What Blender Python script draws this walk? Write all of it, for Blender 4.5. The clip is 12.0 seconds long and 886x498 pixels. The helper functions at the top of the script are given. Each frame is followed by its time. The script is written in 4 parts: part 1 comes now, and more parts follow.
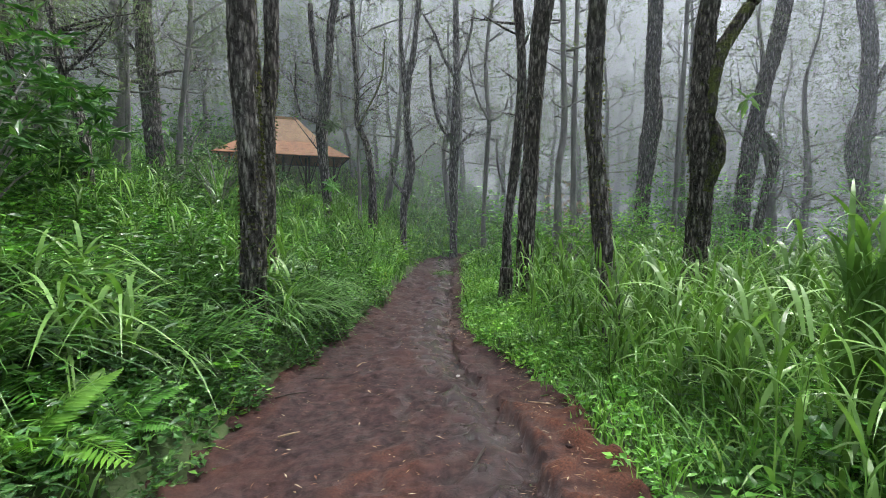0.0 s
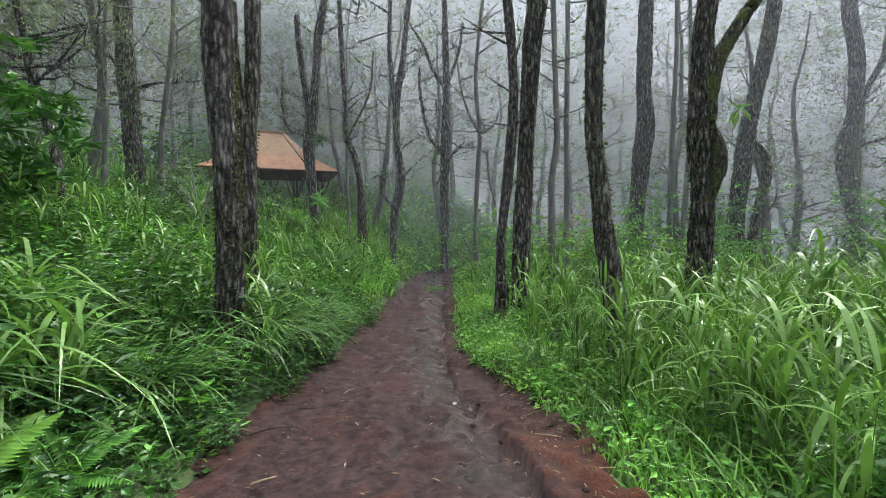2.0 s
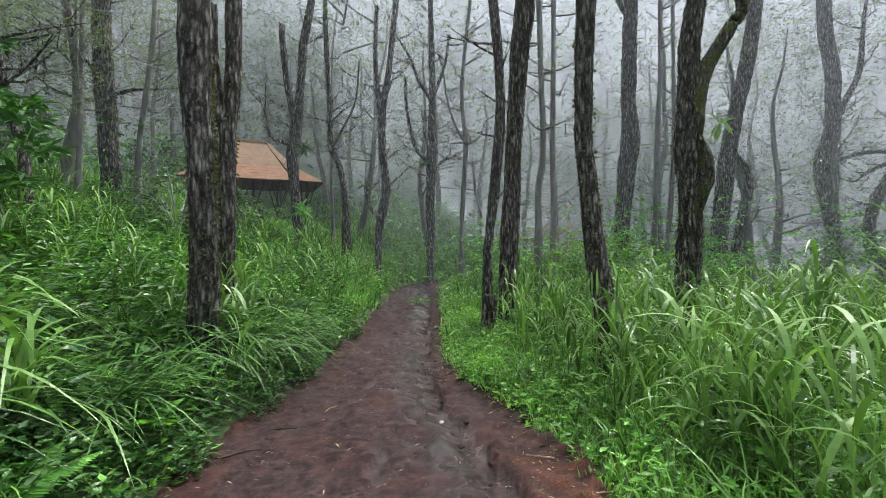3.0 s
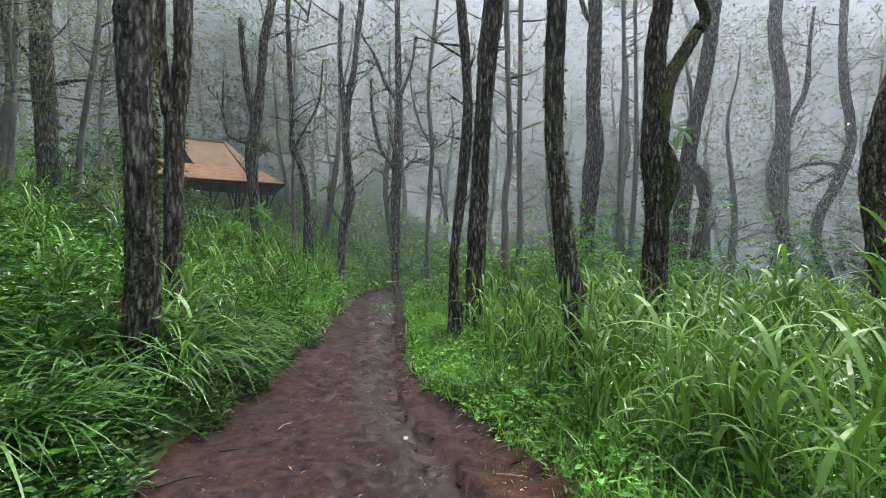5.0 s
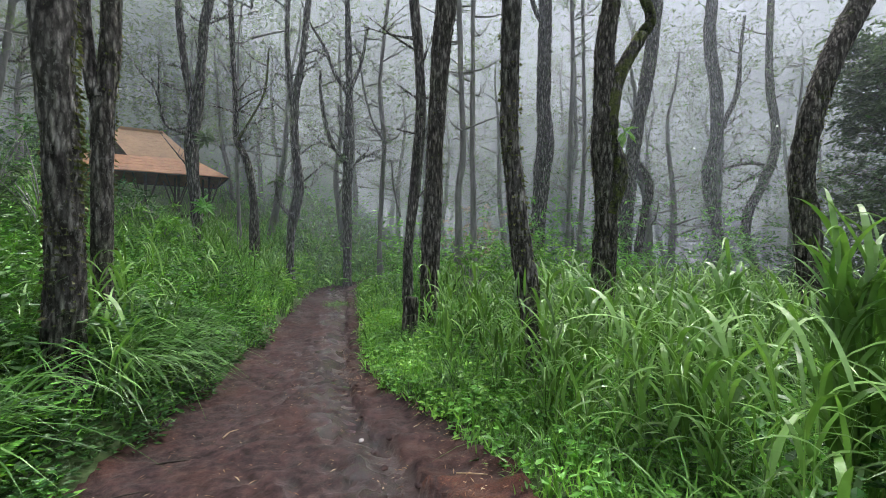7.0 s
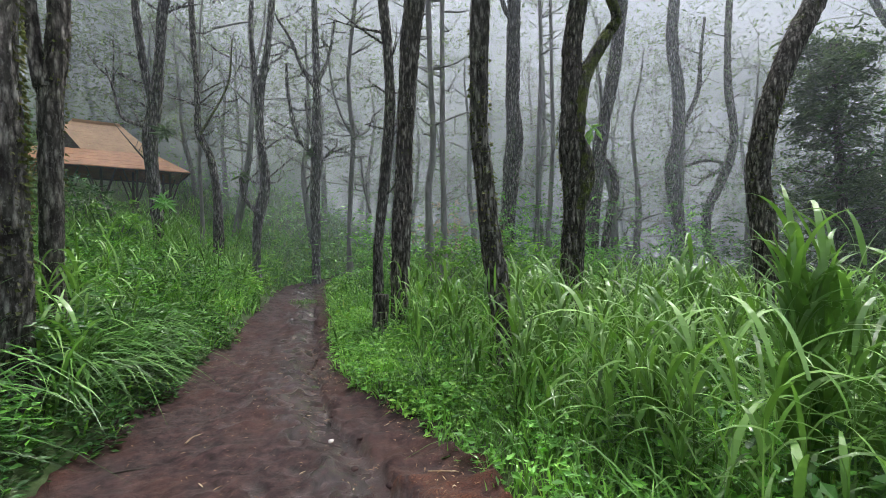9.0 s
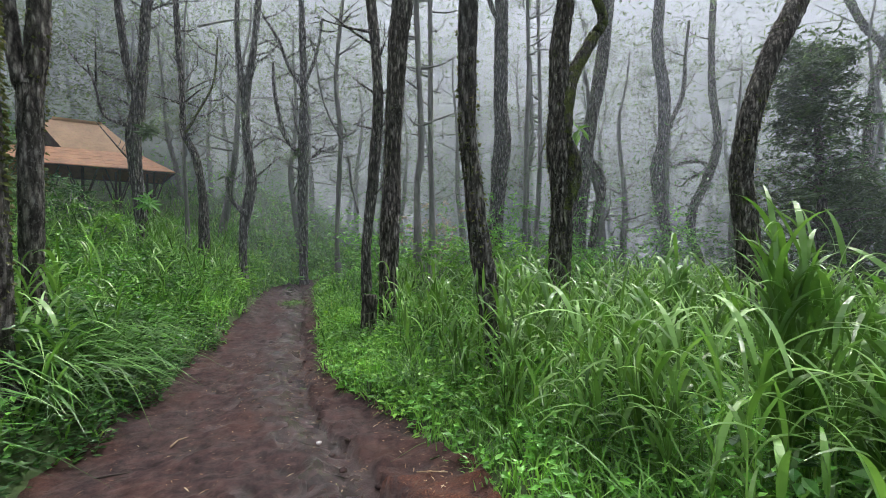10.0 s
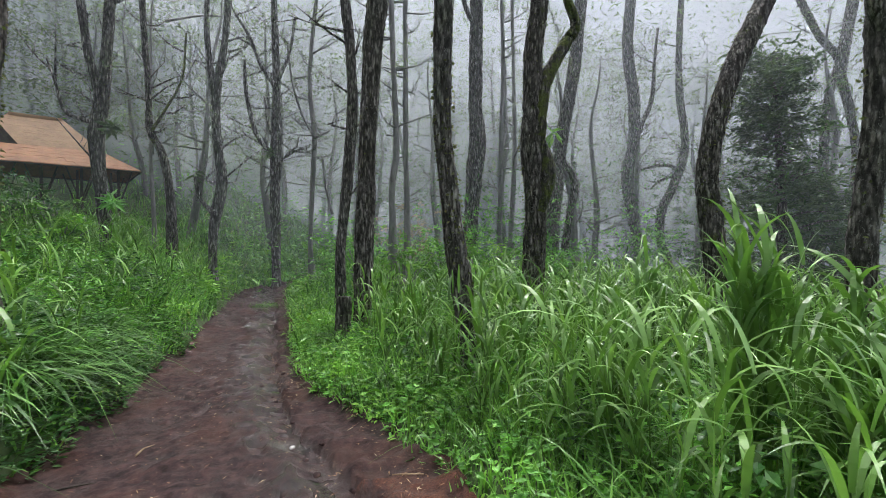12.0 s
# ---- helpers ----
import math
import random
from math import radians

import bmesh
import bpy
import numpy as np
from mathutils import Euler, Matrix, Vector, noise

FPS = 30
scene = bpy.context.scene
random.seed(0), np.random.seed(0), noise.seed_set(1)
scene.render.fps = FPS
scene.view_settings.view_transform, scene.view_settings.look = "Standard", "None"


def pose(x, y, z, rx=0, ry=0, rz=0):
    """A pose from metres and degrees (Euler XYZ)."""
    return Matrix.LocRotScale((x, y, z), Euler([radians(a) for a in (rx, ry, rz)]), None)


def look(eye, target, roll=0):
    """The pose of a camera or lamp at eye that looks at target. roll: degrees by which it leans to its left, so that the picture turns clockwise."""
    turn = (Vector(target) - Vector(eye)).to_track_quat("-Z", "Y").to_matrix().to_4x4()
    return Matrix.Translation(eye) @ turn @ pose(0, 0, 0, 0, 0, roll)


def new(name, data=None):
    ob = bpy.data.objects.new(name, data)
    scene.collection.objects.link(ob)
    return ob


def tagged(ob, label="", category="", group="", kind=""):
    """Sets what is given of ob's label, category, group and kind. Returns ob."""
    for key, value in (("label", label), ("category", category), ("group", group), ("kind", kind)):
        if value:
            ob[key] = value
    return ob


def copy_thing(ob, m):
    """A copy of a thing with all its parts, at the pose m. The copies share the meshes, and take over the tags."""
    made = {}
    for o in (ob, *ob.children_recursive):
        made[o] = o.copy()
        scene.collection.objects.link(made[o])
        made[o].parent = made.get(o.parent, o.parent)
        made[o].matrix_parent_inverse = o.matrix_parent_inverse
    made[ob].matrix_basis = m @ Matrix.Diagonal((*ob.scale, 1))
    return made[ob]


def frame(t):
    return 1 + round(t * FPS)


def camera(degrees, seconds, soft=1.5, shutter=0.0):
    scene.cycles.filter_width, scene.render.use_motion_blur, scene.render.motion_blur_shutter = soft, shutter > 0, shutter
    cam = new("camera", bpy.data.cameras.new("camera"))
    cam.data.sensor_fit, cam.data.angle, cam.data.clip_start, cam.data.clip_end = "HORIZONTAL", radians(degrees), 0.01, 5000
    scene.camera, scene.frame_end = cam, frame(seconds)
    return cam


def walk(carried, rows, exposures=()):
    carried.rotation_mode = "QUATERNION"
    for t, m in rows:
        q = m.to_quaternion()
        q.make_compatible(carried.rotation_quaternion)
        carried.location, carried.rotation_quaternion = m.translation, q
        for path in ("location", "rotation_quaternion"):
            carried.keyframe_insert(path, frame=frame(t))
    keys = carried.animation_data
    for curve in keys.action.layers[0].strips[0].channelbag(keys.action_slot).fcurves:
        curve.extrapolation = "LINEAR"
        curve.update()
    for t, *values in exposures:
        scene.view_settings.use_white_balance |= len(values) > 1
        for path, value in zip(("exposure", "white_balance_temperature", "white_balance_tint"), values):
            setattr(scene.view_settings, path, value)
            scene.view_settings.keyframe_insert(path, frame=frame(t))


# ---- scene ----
cam = camera(87.4, 12.0, 0.75)
METRES, EYE, TILT, LEAN, TURN = 0.95, 1.55, -3.0, 0.0, 0.0
ROWS = [
    (0.0, 0.0, 0.0, 0.0, -0.0, 0.0, 0.0),
    (0.5, 0.005, 0.1085, 0.0112, 0.21, -0.02, -0.01),
    (1.0, 0.001, 0.1963, 0.0139, 0.15, 0.12, 0.07),
    (1.5, -0.0168, 0.2937, 0.0093, -0.41, 0.85, 0.34),
    (2.0, -0.033, 0.3858, 0.0156, -1.18, 1.73, 0.63),
    (2.5, -0.0443, 0.4731, 0.0113, -2.09, 2.51, 0.69),
    (3.0, -0.0422, 0.5716, 0.0082, -3.0, 3.18, 0.55),
    (5.0, -0.0266, 0.8391, 0.0044, -7.27, 3.8, 0.48),
    (5.5, -0.0307, 0.8791, 0.0064, -9.0, 3.77, 0.66),
    (6.0, -0.0383, 0.9039, 0.0129, -10.57, 3.69, 0.82),
    (6.5, -0.0466, 0.9265, 0.0104, -12.03, 3.47, 0.99),
    (7.0, -0.0491, 0.9473, 0.0027, -13.16, 3.23, 1.15),
    (9.0, -0.0349, 0.9754, 0.0092, -16.74, 2.65, 1.73),
    (9.5, -0.0354, 0.9753, 0.0092, -17.45, 2.64, 1.81),
    (10.0, -0.036, 0.9755, 0.0093, -18.17, 2.64, 1.88),
    (10.5, -0.0367, 0.9758, 0.0096, -18.93, 2.62, 1.93),
    (11.0, -0.0376, 0.9763, 0.0099, -19.78, 2.61, 1.96),
    (11.5, -0.0383, 0.9768, 0.0102, -20.51, 2.64, 2.01),
    (12.0, -0.039, 0.9775, 0.0106, -21.25, 2.69, 2.04),
]
walk(cam, [(t, pose(0, 0, EYE, TILT, LEAN, TURN) @ pose(METRES * x, METRES * y, METRES * z, 90 + pitch, roll, yaw)) for t, x, y, z, yaw, pitch, roll in ROWS], [(0.0, 1.72), (3.0, 1.72), (6.0, 1.66), (12.0, 1.66)])

# ---- world and light: overcast, misty daylight ----
world = bpy.data.worlds.new("overcast_sky")
scene.world = world
world.use_nodes = True
wn, wl = world.node_tree.nodes, world.node_tree.links
bg = wn["Background"]
sky = wn.new("ShaderNodeTexSky")
sky.sky_type = "NISHITA"
sky.sun_disc = False
sky.sun_elevation, sky.sun_rotation = radians(55), radians(40)
sky.air_density, sky.dust_density = 1.0, 4.0
hs = wn.new("ShaderNodeHueSaturation")
hs.inputs["Saturation"].default_value = 0.22
wl.new(sky.outputs[0], hs.inputs["Color"])
wl.new(hs.outputs[0], bg.inputs[0])
bg.inputs[1].default_value = 0.14
sun = new("sun", bpy.data.lights.new("sun", "SUN"))
sun.data.energy, sun.data.angle, sun.data.color = 1.5, radians(40), (1.0, 0.98, 0.95)
sun.matrix_world = look((8, 12, 22), (0, 6, 0))


# ---- materials ----
def ramp(nt, fac, stops):
    n = nt.nodes.new("ShaderNodeValToRGB")
    els = n.color_ramp.elements
    for i, (p, c) in enumerate(stops):
        e = els[i] if i < 2 else els.new(p)
        e.position, e.color = p, (*c, 1)
    nt.links.new(fac, n.inputs[0])
    return n.outputs[0]


def tex(nt, scale, detail=6, rough=0.6, stretch=(1, 1, 1), kind="ShaderNodeTexNoise", coords="Object"):
    co = nt.nodes.new("ShaderNodeTexCoord")
    mp = nt.nodes.new("ShaderNodeMapping")
    mp.inputs["Scale"].default_value = stretch
    n = nt.nodes.new(kind)
    n.inputs["Scale"].default_value = scale
    if kind == "ShaderNodeTexNoise":
        n.inputs["Detail"].default_value, n.inputs["Roughness"].default_value = detail, rough
    nt.links.new(co.outputs[coords], mp.inputs[0])
    nt.links.new(mp.outputs[0], n.inputs["Vector"])
    return n.outputs[0]


def mixc(nt, fac, a, b, mode="MIX"):
    n = nt.nodes.new("ShaderNodeMix")
    n.data_type, n.blend_type = "RGBA", mode
    for sock, v in ((n.inputs[0], fac), (n.inputs[6], a), (n.inputs[7], b)):
        if isinstance(v, (int, float)):
            sock.default_value = v
        elif isinstance(v, tuple):
            sock.default_value = (*v, 1)
        else:
            nt.links.new(v, sock)
    return n.outputs[2]


def maths(nt, op, a, b):
    n = nt.nodes.new("ShaderNodeMath")
    n.operation = op
    for sock, v in zip(n.inputs, (a, b)):
        if isinstance(v, (int, float)):
            sock.default_value = v
        else:
            nt.links.new(v, sock)
    return n.outputs[0]


def base_mat(name, rough=0.8, spec=0.5):
    m = bpy.data.materials.new(name)
    m.use_nodes = True
    p = m.node_tree.nodes["Principled BSDF"]
    p.inputs["Roughness"].default_value = rough
    p.inputs["Specular IOR Level"].default_value = spec
    return m, m.node_tree, p


def bump(nt, p, height, strength, dist):
    b = nt.nodes.new("ShaderNodeBump")
    b.inputs["Strength"].default_value, b.inputs["Distance"].default_value = strength, dist
    nt.links.new(height, b.inputs["Height"])
    nt.links.new(b.outputs[0], p.inputs["Normal"])


def leaf_mat(name, stops, rough=0.4, through_light=0.3, patch=1.2):
    """Foliage: every blade its own shade, larger patches lighter and darker, some light let through."""
    m, nt, p = base_mat(name, rough, 0.5 if rough > 0.3 else 0.8)
    geo = nt.nodes.new("ShaderNodeNewGeometry")
    col = ramp(nt, geo.outputs["Random Per Island"], stops)
    patches = ramp(nt, tex(nt, patch, 3), [(0.35, (0.5, 0.58, 0.52)), (0.65, (1.3, 1.3, 1.1))])
    col = mixc(nt, 1.0, col, patches, "MULTIPLY")
    nt.links.new(col, p.inputs["Base Color"])
    tr = nt.nodes.new("ShaderNodeBsdfTranslucent")
    nt.links.new(mixc(nt, 1.0, col, (1.2, 1.3, 0.7), "MULTIPLY"), tr.inputs[0])
    mx = nt.nodes.new("ShaderNodeMixShader")
    mx.inputs[0].default_value = through_light
    nt.links.new(p.outputs[0], mx.inputs[1])
    nt.links.new(tr.outputs[0], mx.inputs[2])
    nt.links.new(mx.outputs[0], nt.nodes["Material Output"].inputs[0])
    return m


def bark_mat(name, dark, mid, light, moss, moss_col=(0.07, 0.095, 0.018)):
    """Wet plated bark, pale lichen flecks, and moss where noise is high; moss sets how much of it."""
    m, nt, p = base_mat(name, 0.8, 0.25)
    plates = tex(nt, 18, 8, 0.72, (1, 1, 0.3))
    fine = tex(nt, 45, 5, 0.7, (1, 1, 0.55))
    cells = tex(nt, 24, stretch=(1, 1, 0.24), kind="ShaderNodeTexVoronoi")
    col = ramp(nt, plates, [(0.38, dark), (0.5, mid), (0.63, light)])
    crack = ramp(nt, cells, [(0.25, (1.5, 1.48, 1.46)), (0.54, (0.33, 0.32, 0.32))])
    col = mixc(nt, 0.9, col, crack, "MULTIPLY")
    fleck = ramp(nt, fine, [(0.56, (0, 0, 0)), (0.61, (1, 1, 1))])
    patchy = ramp(nt, tex(nt, 2.2, 4), [(0.4, (0.15,) * 3), (0.62, (1, 1, 1))])
    col = mixc(nt, maths(nt, "MULTIPLY", maths(nt, "MULTIPLY", fleck, patchy), 0.7), col, (0.3, 0.3, 0.285))
    mossy = ramp(nt, tex(nt, 3.2, 7, 0.75), [(0.66 - moss * 0.4, (0, 0, 0)), (0.76 - moss * 0.4, (1, 1, 1))])
    mcol = ramp(nt, tex(nt, 40, 3), [(0.3, tuple(0.45 * c for c in moss_col)), (0.7, tuple(1.6 * c for c in moss_col))])
    col = mixc(nt, mossy, col, mcol)
    nt.links.new(col, p.inputs["Base Color"])
    h = maths(nt, "SUBTRACT", maths(nt, "MULTIPLY", plates, 1.4), maths(nt, "MULTIPLY", cells, 1.0))
    h = maths(nt, "ADD", h, maths(nt, "MULTIPLY", fine, 0.35))
    bump(nt, p, h, 1.0, 0.06)
    return m


def soil_mat():
    """Wet dark mud in the trodden middle, puddled in the gully, rust-red crumbs along the bank."""
    m, nt, p = base_mat("wet_red_mud", 0.6, 0.25)
    big, mid, fine = tex(nt, 1.3, 5, 0.6), tex(nt, 11, 9, 0.72), tex(nt, 70, 6, 0.75)
    col = ramp(nt, mid, [(0.38, (0.011, 0.0062, 0.0066)), (0.5, (0.038, 0.0215, 0.022)), (0.62, (0.072, 0.039, 0.038))])
    red = ramp(nt, big, [(0.5, (0, 0, 0)), (0.62, (1, 1, 1))])
    col = mixc(nt, maths(nt, "MULTIPLY", red, 0.5), col, mixc(nt, mid, (0.024, 0.011, 0.009), (0.105, 0.045, 0.034)))
    dry = nt.nodes.new("ShaderNodeAttribute")
    dry.attribute_name = "dry"
    col = mixc(nt, dry.outputs["Fac"], col, mixc(nt, ramp(nt, fine, [(0.35, (0, 0, 0)), (0.65, (1, 1, 1))]), (0.018, 0.008, 0.006), (0.17, 0.06, 0.034)))
    crumbs = ramp(nt, fine, [(0.6, (0, 0, 0)), (0.66, (1, 1, 1))])
    col = mixc(nt, maths(nt, "MULTIPLY", crumbs, 0.45), col, (0.15, 0.075, 0.058))
    wet = nt.nodes.new("ShaderNodeAttribute")
    wet.attribute_name = "wet"
    col = mixc(nt, maths(nt, "MULTIPLY", wet.outputs["Fac"], 0.55), col, (0.022, 0.0155, 0.0155))
    nt.links.new(col, p.inputs["Base Color"])
    damp = ramp(nt, tex(nt, 2.3, 5, 0.6, (1, 0.5, 1)), [(0.4, (0.9, 0.9, 0.9)), (0.6, (0.6, 0.6, 0.6))])
    nt.links.new(mixc(nt, wet.outputs["Fac"], damp, (0.2, 0.2, 0.2)), p.inputs["Roughness"])
    nt.links.new(mixc(nt, wet.outputs["Fac"], (0.25, 0.25, 0.25), (0.6, 0.6, 0.6)), p.inputs["Specular IOR Level"])
    h = maths(nt, "ADD", mid, maths(nt, "MULTIPLY", fine, 0.45))
    bump(nt, p, h, 0.8, 0.03)
    return m


def plain_mat(name, a, b, scale=12, rough=0.8, stretch=(1, 1, 1), rel=0.4, dist=0.01):
    m, nt, p = base_mat(name, rough)
    n = tex(nt, scale, 7, 0.65, stretch)
    nt.links.new(ramp(nt, n, [(0.3, a), (0.7, b)]), p.inputs["Base Color"])
    bump(nt, p, n, rel, dist)
    return m


# pale bluish see-through sheet that stands in for haze
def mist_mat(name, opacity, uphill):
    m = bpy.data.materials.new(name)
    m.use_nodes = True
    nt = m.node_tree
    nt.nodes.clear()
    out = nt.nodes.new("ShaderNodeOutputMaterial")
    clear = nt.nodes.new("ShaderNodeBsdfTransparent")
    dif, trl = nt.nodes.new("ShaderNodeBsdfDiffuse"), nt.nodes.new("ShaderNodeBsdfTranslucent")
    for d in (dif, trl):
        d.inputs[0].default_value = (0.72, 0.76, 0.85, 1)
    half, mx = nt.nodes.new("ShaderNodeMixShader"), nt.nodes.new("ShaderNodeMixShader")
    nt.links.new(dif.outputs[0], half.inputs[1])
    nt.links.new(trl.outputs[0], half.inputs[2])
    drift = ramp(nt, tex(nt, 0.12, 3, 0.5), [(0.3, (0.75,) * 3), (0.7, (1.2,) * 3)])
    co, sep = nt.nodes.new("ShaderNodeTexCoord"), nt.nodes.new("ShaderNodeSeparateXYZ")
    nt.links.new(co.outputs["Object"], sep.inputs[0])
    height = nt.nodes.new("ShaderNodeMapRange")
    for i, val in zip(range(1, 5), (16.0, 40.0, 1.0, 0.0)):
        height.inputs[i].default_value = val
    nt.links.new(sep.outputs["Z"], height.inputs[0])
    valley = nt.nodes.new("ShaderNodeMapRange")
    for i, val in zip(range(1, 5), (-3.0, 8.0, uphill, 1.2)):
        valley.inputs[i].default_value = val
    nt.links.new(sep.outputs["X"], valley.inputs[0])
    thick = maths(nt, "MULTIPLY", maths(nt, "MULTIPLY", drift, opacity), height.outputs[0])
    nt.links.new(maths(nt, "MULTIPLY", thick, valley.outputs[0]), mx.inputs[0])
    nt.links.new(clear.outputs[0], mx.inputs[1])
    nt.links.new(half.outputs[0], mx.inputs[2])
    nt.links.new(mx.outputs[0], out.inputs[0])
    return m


BARK_GREY = bark_mat("plated_grey_bark", (0.055, 0.051, 0.048), (0.14, 0.132, 0.125), (0.29, 0.28, 0.27), 0.1)
BARK_MOSS = bark_mat("mossy_dark_bark", (0.045, 0.041, 0.037), (0.125, 0.116, 0.106), (0.26, 0.247, 0.23), 0.22)
BARK_RED = bark_mat("wet_brown_bark", (0.05, 0.046, 0.042), (0.13, 0.12, 0.11), (0.26, 0.246, 0.23), 0.05)
MOSSY_LIMB = bark_mat("green_mossed_bark", (0.035, 0.032, 0.029), (0.1, 0.094, 0.085), (0.21, 0.2, 0.185), 0.6, (0.085, 0.105, 0.028))
# this bark and the next carry distance haze in their paler base colours
BARK_PALE = bark_mat("haze_paled_bark", (0.085, 0.082, 0.08), (0.2, 0.195, 0.19), (0.36, 0.355, 0.35), 0.08)
BARK_FAR = plain_mat("haze_greyed_bark", (0.1, 0.097, 0.095), (0.24, 0.235, 0.23), 9, 0.85, (1, 1, 0.3), 0.6, 0.02)
MOSS = leaf_mat("moss_tufts", [(0.0, (0.05, 0.06, 0.02)), (0.6, (0.1, 0.12, 0.035)), (1.0, (0.17, 0.15, 0.08))], 0.8, 0.15)
MUD = soil_mat()
EARTH = plain_mat("mossy_forest_earth", (0.022, 0.035, 0.012), (0.07, 0.12, 0.035), 5, 0.9, rel=0.7, dist=0.05)
GRASS = leaf_mat("meadow_grass", [(0.0, (0.035, 0.11, 0.024)), (0.5, (0.112, 0.28, 0.05)), (0.93, (0.21, 0.44, 0.085)), (1.0, (0.3, 0.33, 0.12))], 0.42, 0.3)
LONG = leaf_mat("arching_grass", [(0.0, (0.03, 0.09, 0.02)), (0.6, (0.072, 0.185, 0.038)), (1.0, (0.15, 0.31, 0.085))], 0.38, 0.28)
VERGE = leaf_mat("bright_verge_grass", [(0.0, (0.08, 0.18, 0.035)), (0.6, (0.17, 0.38, 0.075)), (1.0, (0.28, 0.52, 0.13))], 0.45, 0.32)
REED = leaf_mat("elephant_grass_leaf", [(0.0, (0.05, 0.11, 0.026)), (0.5, (0.135, 0.27, 0.06)), (1.0, (0.22, 0.38, 0.13))], 0.34, 0.28)
WEED = leaf_mat("weed_leaf", [(0.0, (0.05, 0.15, 0.03)), (0.6, (0.13, 0.35, 0.06)), (1.0, (0.22, 0.5, 0.1))], 0.4, 0.28, 2.0)
SHRUB = leaf_mat("shrub_leaf", [(0.0, (0.025, 0.085, 0.025)), (0.6, (0.05, 0.15, 0.035)), (1.0, (0.1, 0.22, 0.05))], 0.35, 0.25)
LIME = leaf_mat("young_leaf", [(0.0, (0.1, 0.27, 0.035)), (1.0, (0.24, 0.46, 0.075))], 0.4, 0.3)
# crown green lifted towards the mist's grey: haze put into the leaf colour
HAZED_CROWN = leaf_mat("hazed_crown_leaf", [(0.0, (0.085, 0.118, 0.08)), (1.0, (0.17, 0.21, 0.15))], 0.6, 0.45, 0.5)
DARKLEAF = leaf_mat("dark_evergreen_leaf", [(0.0, (0.04, 0.075, 0.042)), (1.0, (0.1, 0.15, 0.085))], 0.5, 0.25)
ROOF = plain_mat("weathered_orange_roof", (0.17, 0.075, 0.032), (0.34, 0.15, 0.062), 2.5, 0.6, (1, 1, 1), 0.3, 0.02)
ROOF_PALE = plain_mat("faded_tan_roof", (0.22, 0.13, 0.07), (0.36, 0.215, 0.115), 2.5, 0.6, (1, 1, 1), 0.3, 0.02)
TIMBER = plain_mat("dark_timber", (0.02, 0.016, 0.013), (0.06, 0.05, 0.04), 15, 0.8, (1, 1, 0.2))
STRAW = plain_mat("dry_straw", (0.22, 0.15, 0.08), (0.42, 0.32, 0.2), 30, 0.7)
STONE = plain_mat("pale_stone", (0.3, 0.28, 0.27), (0.55, 0.52, 0.5), 20, 0.7)
ROCK = plain_mat("dark_rock", (0.03, 0.027, 0.025), (0.09, 0.08, 0.075), 6, 0.8, rel=0.8, dist=0.05)


# ---- mesh helpers ----
def arrays(name, verts, tris, material, parent=None, label="", smooth=False):
    """One mesh object from arrays of points and triangles."""
    verts, tris = np.asarray(verts, np.float32).reshape(-1, 3), np.asarray(tris, np.int32).reshape(-1, 3)
    me = bpy.data.meshes.new(name)
    me.vertices.add(len(verts))
    me.vertices.foreach_set("co", verts.ravel())
    me.loops.add(tris.size)
    me.loops.foreach_set("vertex_index", tris.ravel())
    me.polygons.add(len(tris))
    me.polygons.foreach_set("loop_start", np.arange(0, tris.size, 3, dtype=np.int32))
    me.polygons.foreach_set("use_smooth", np.full(len(tris), smooth))
    me.update(calc_edges=True)
    me.materials.append(material)
    ob = new(name, me)
    ob.parent = parent
    if label:
        tagged(ob, label)
    return ob


def part(name, bm, material, parent=None, label="", smooth=False):
    me = bpy.data.meshes.new(name)
    for f in bm.faces:
        f.smooth = smooth
    bm.to_mesh(me)
    bm.free()
    me.materials.append(material)
    ob = new(name, me)
    ob.parent = parent
    if label:
        tagged(ob, label)
    return ob


def quads_to_tris(q):
    q = np.asarray(q).reshape(-1, 4)
    return np.concatenate([q[:, [0, 1, 2]], q[:, [0, 2, 3]]])


def unit(v):
    return v / np.maximum(np.linalg.norm(v, axis=-1, keepdims=True), 1e-9)


def smooth01(v):
    v = np.clip(v, 0, 1)
    return v * v * (3 - 2 * v)


def wave(x, y, s, k=0.0):
    """Cheap smooth pseudo-noise in -1..1."""
    return (np.sin(x * s + 1.7 + k) * np.cos(y * s * 0.83 - 0.6 + k) + np.sin((x + y) * s * 0.57 + 2.1 * k) * np.cos((x - y) * s * 0.71 + 0.9)
            + 0.6 * np.sin(x * s * 2.3 - y * s * 1.1 + 3 * k)) / 2.6


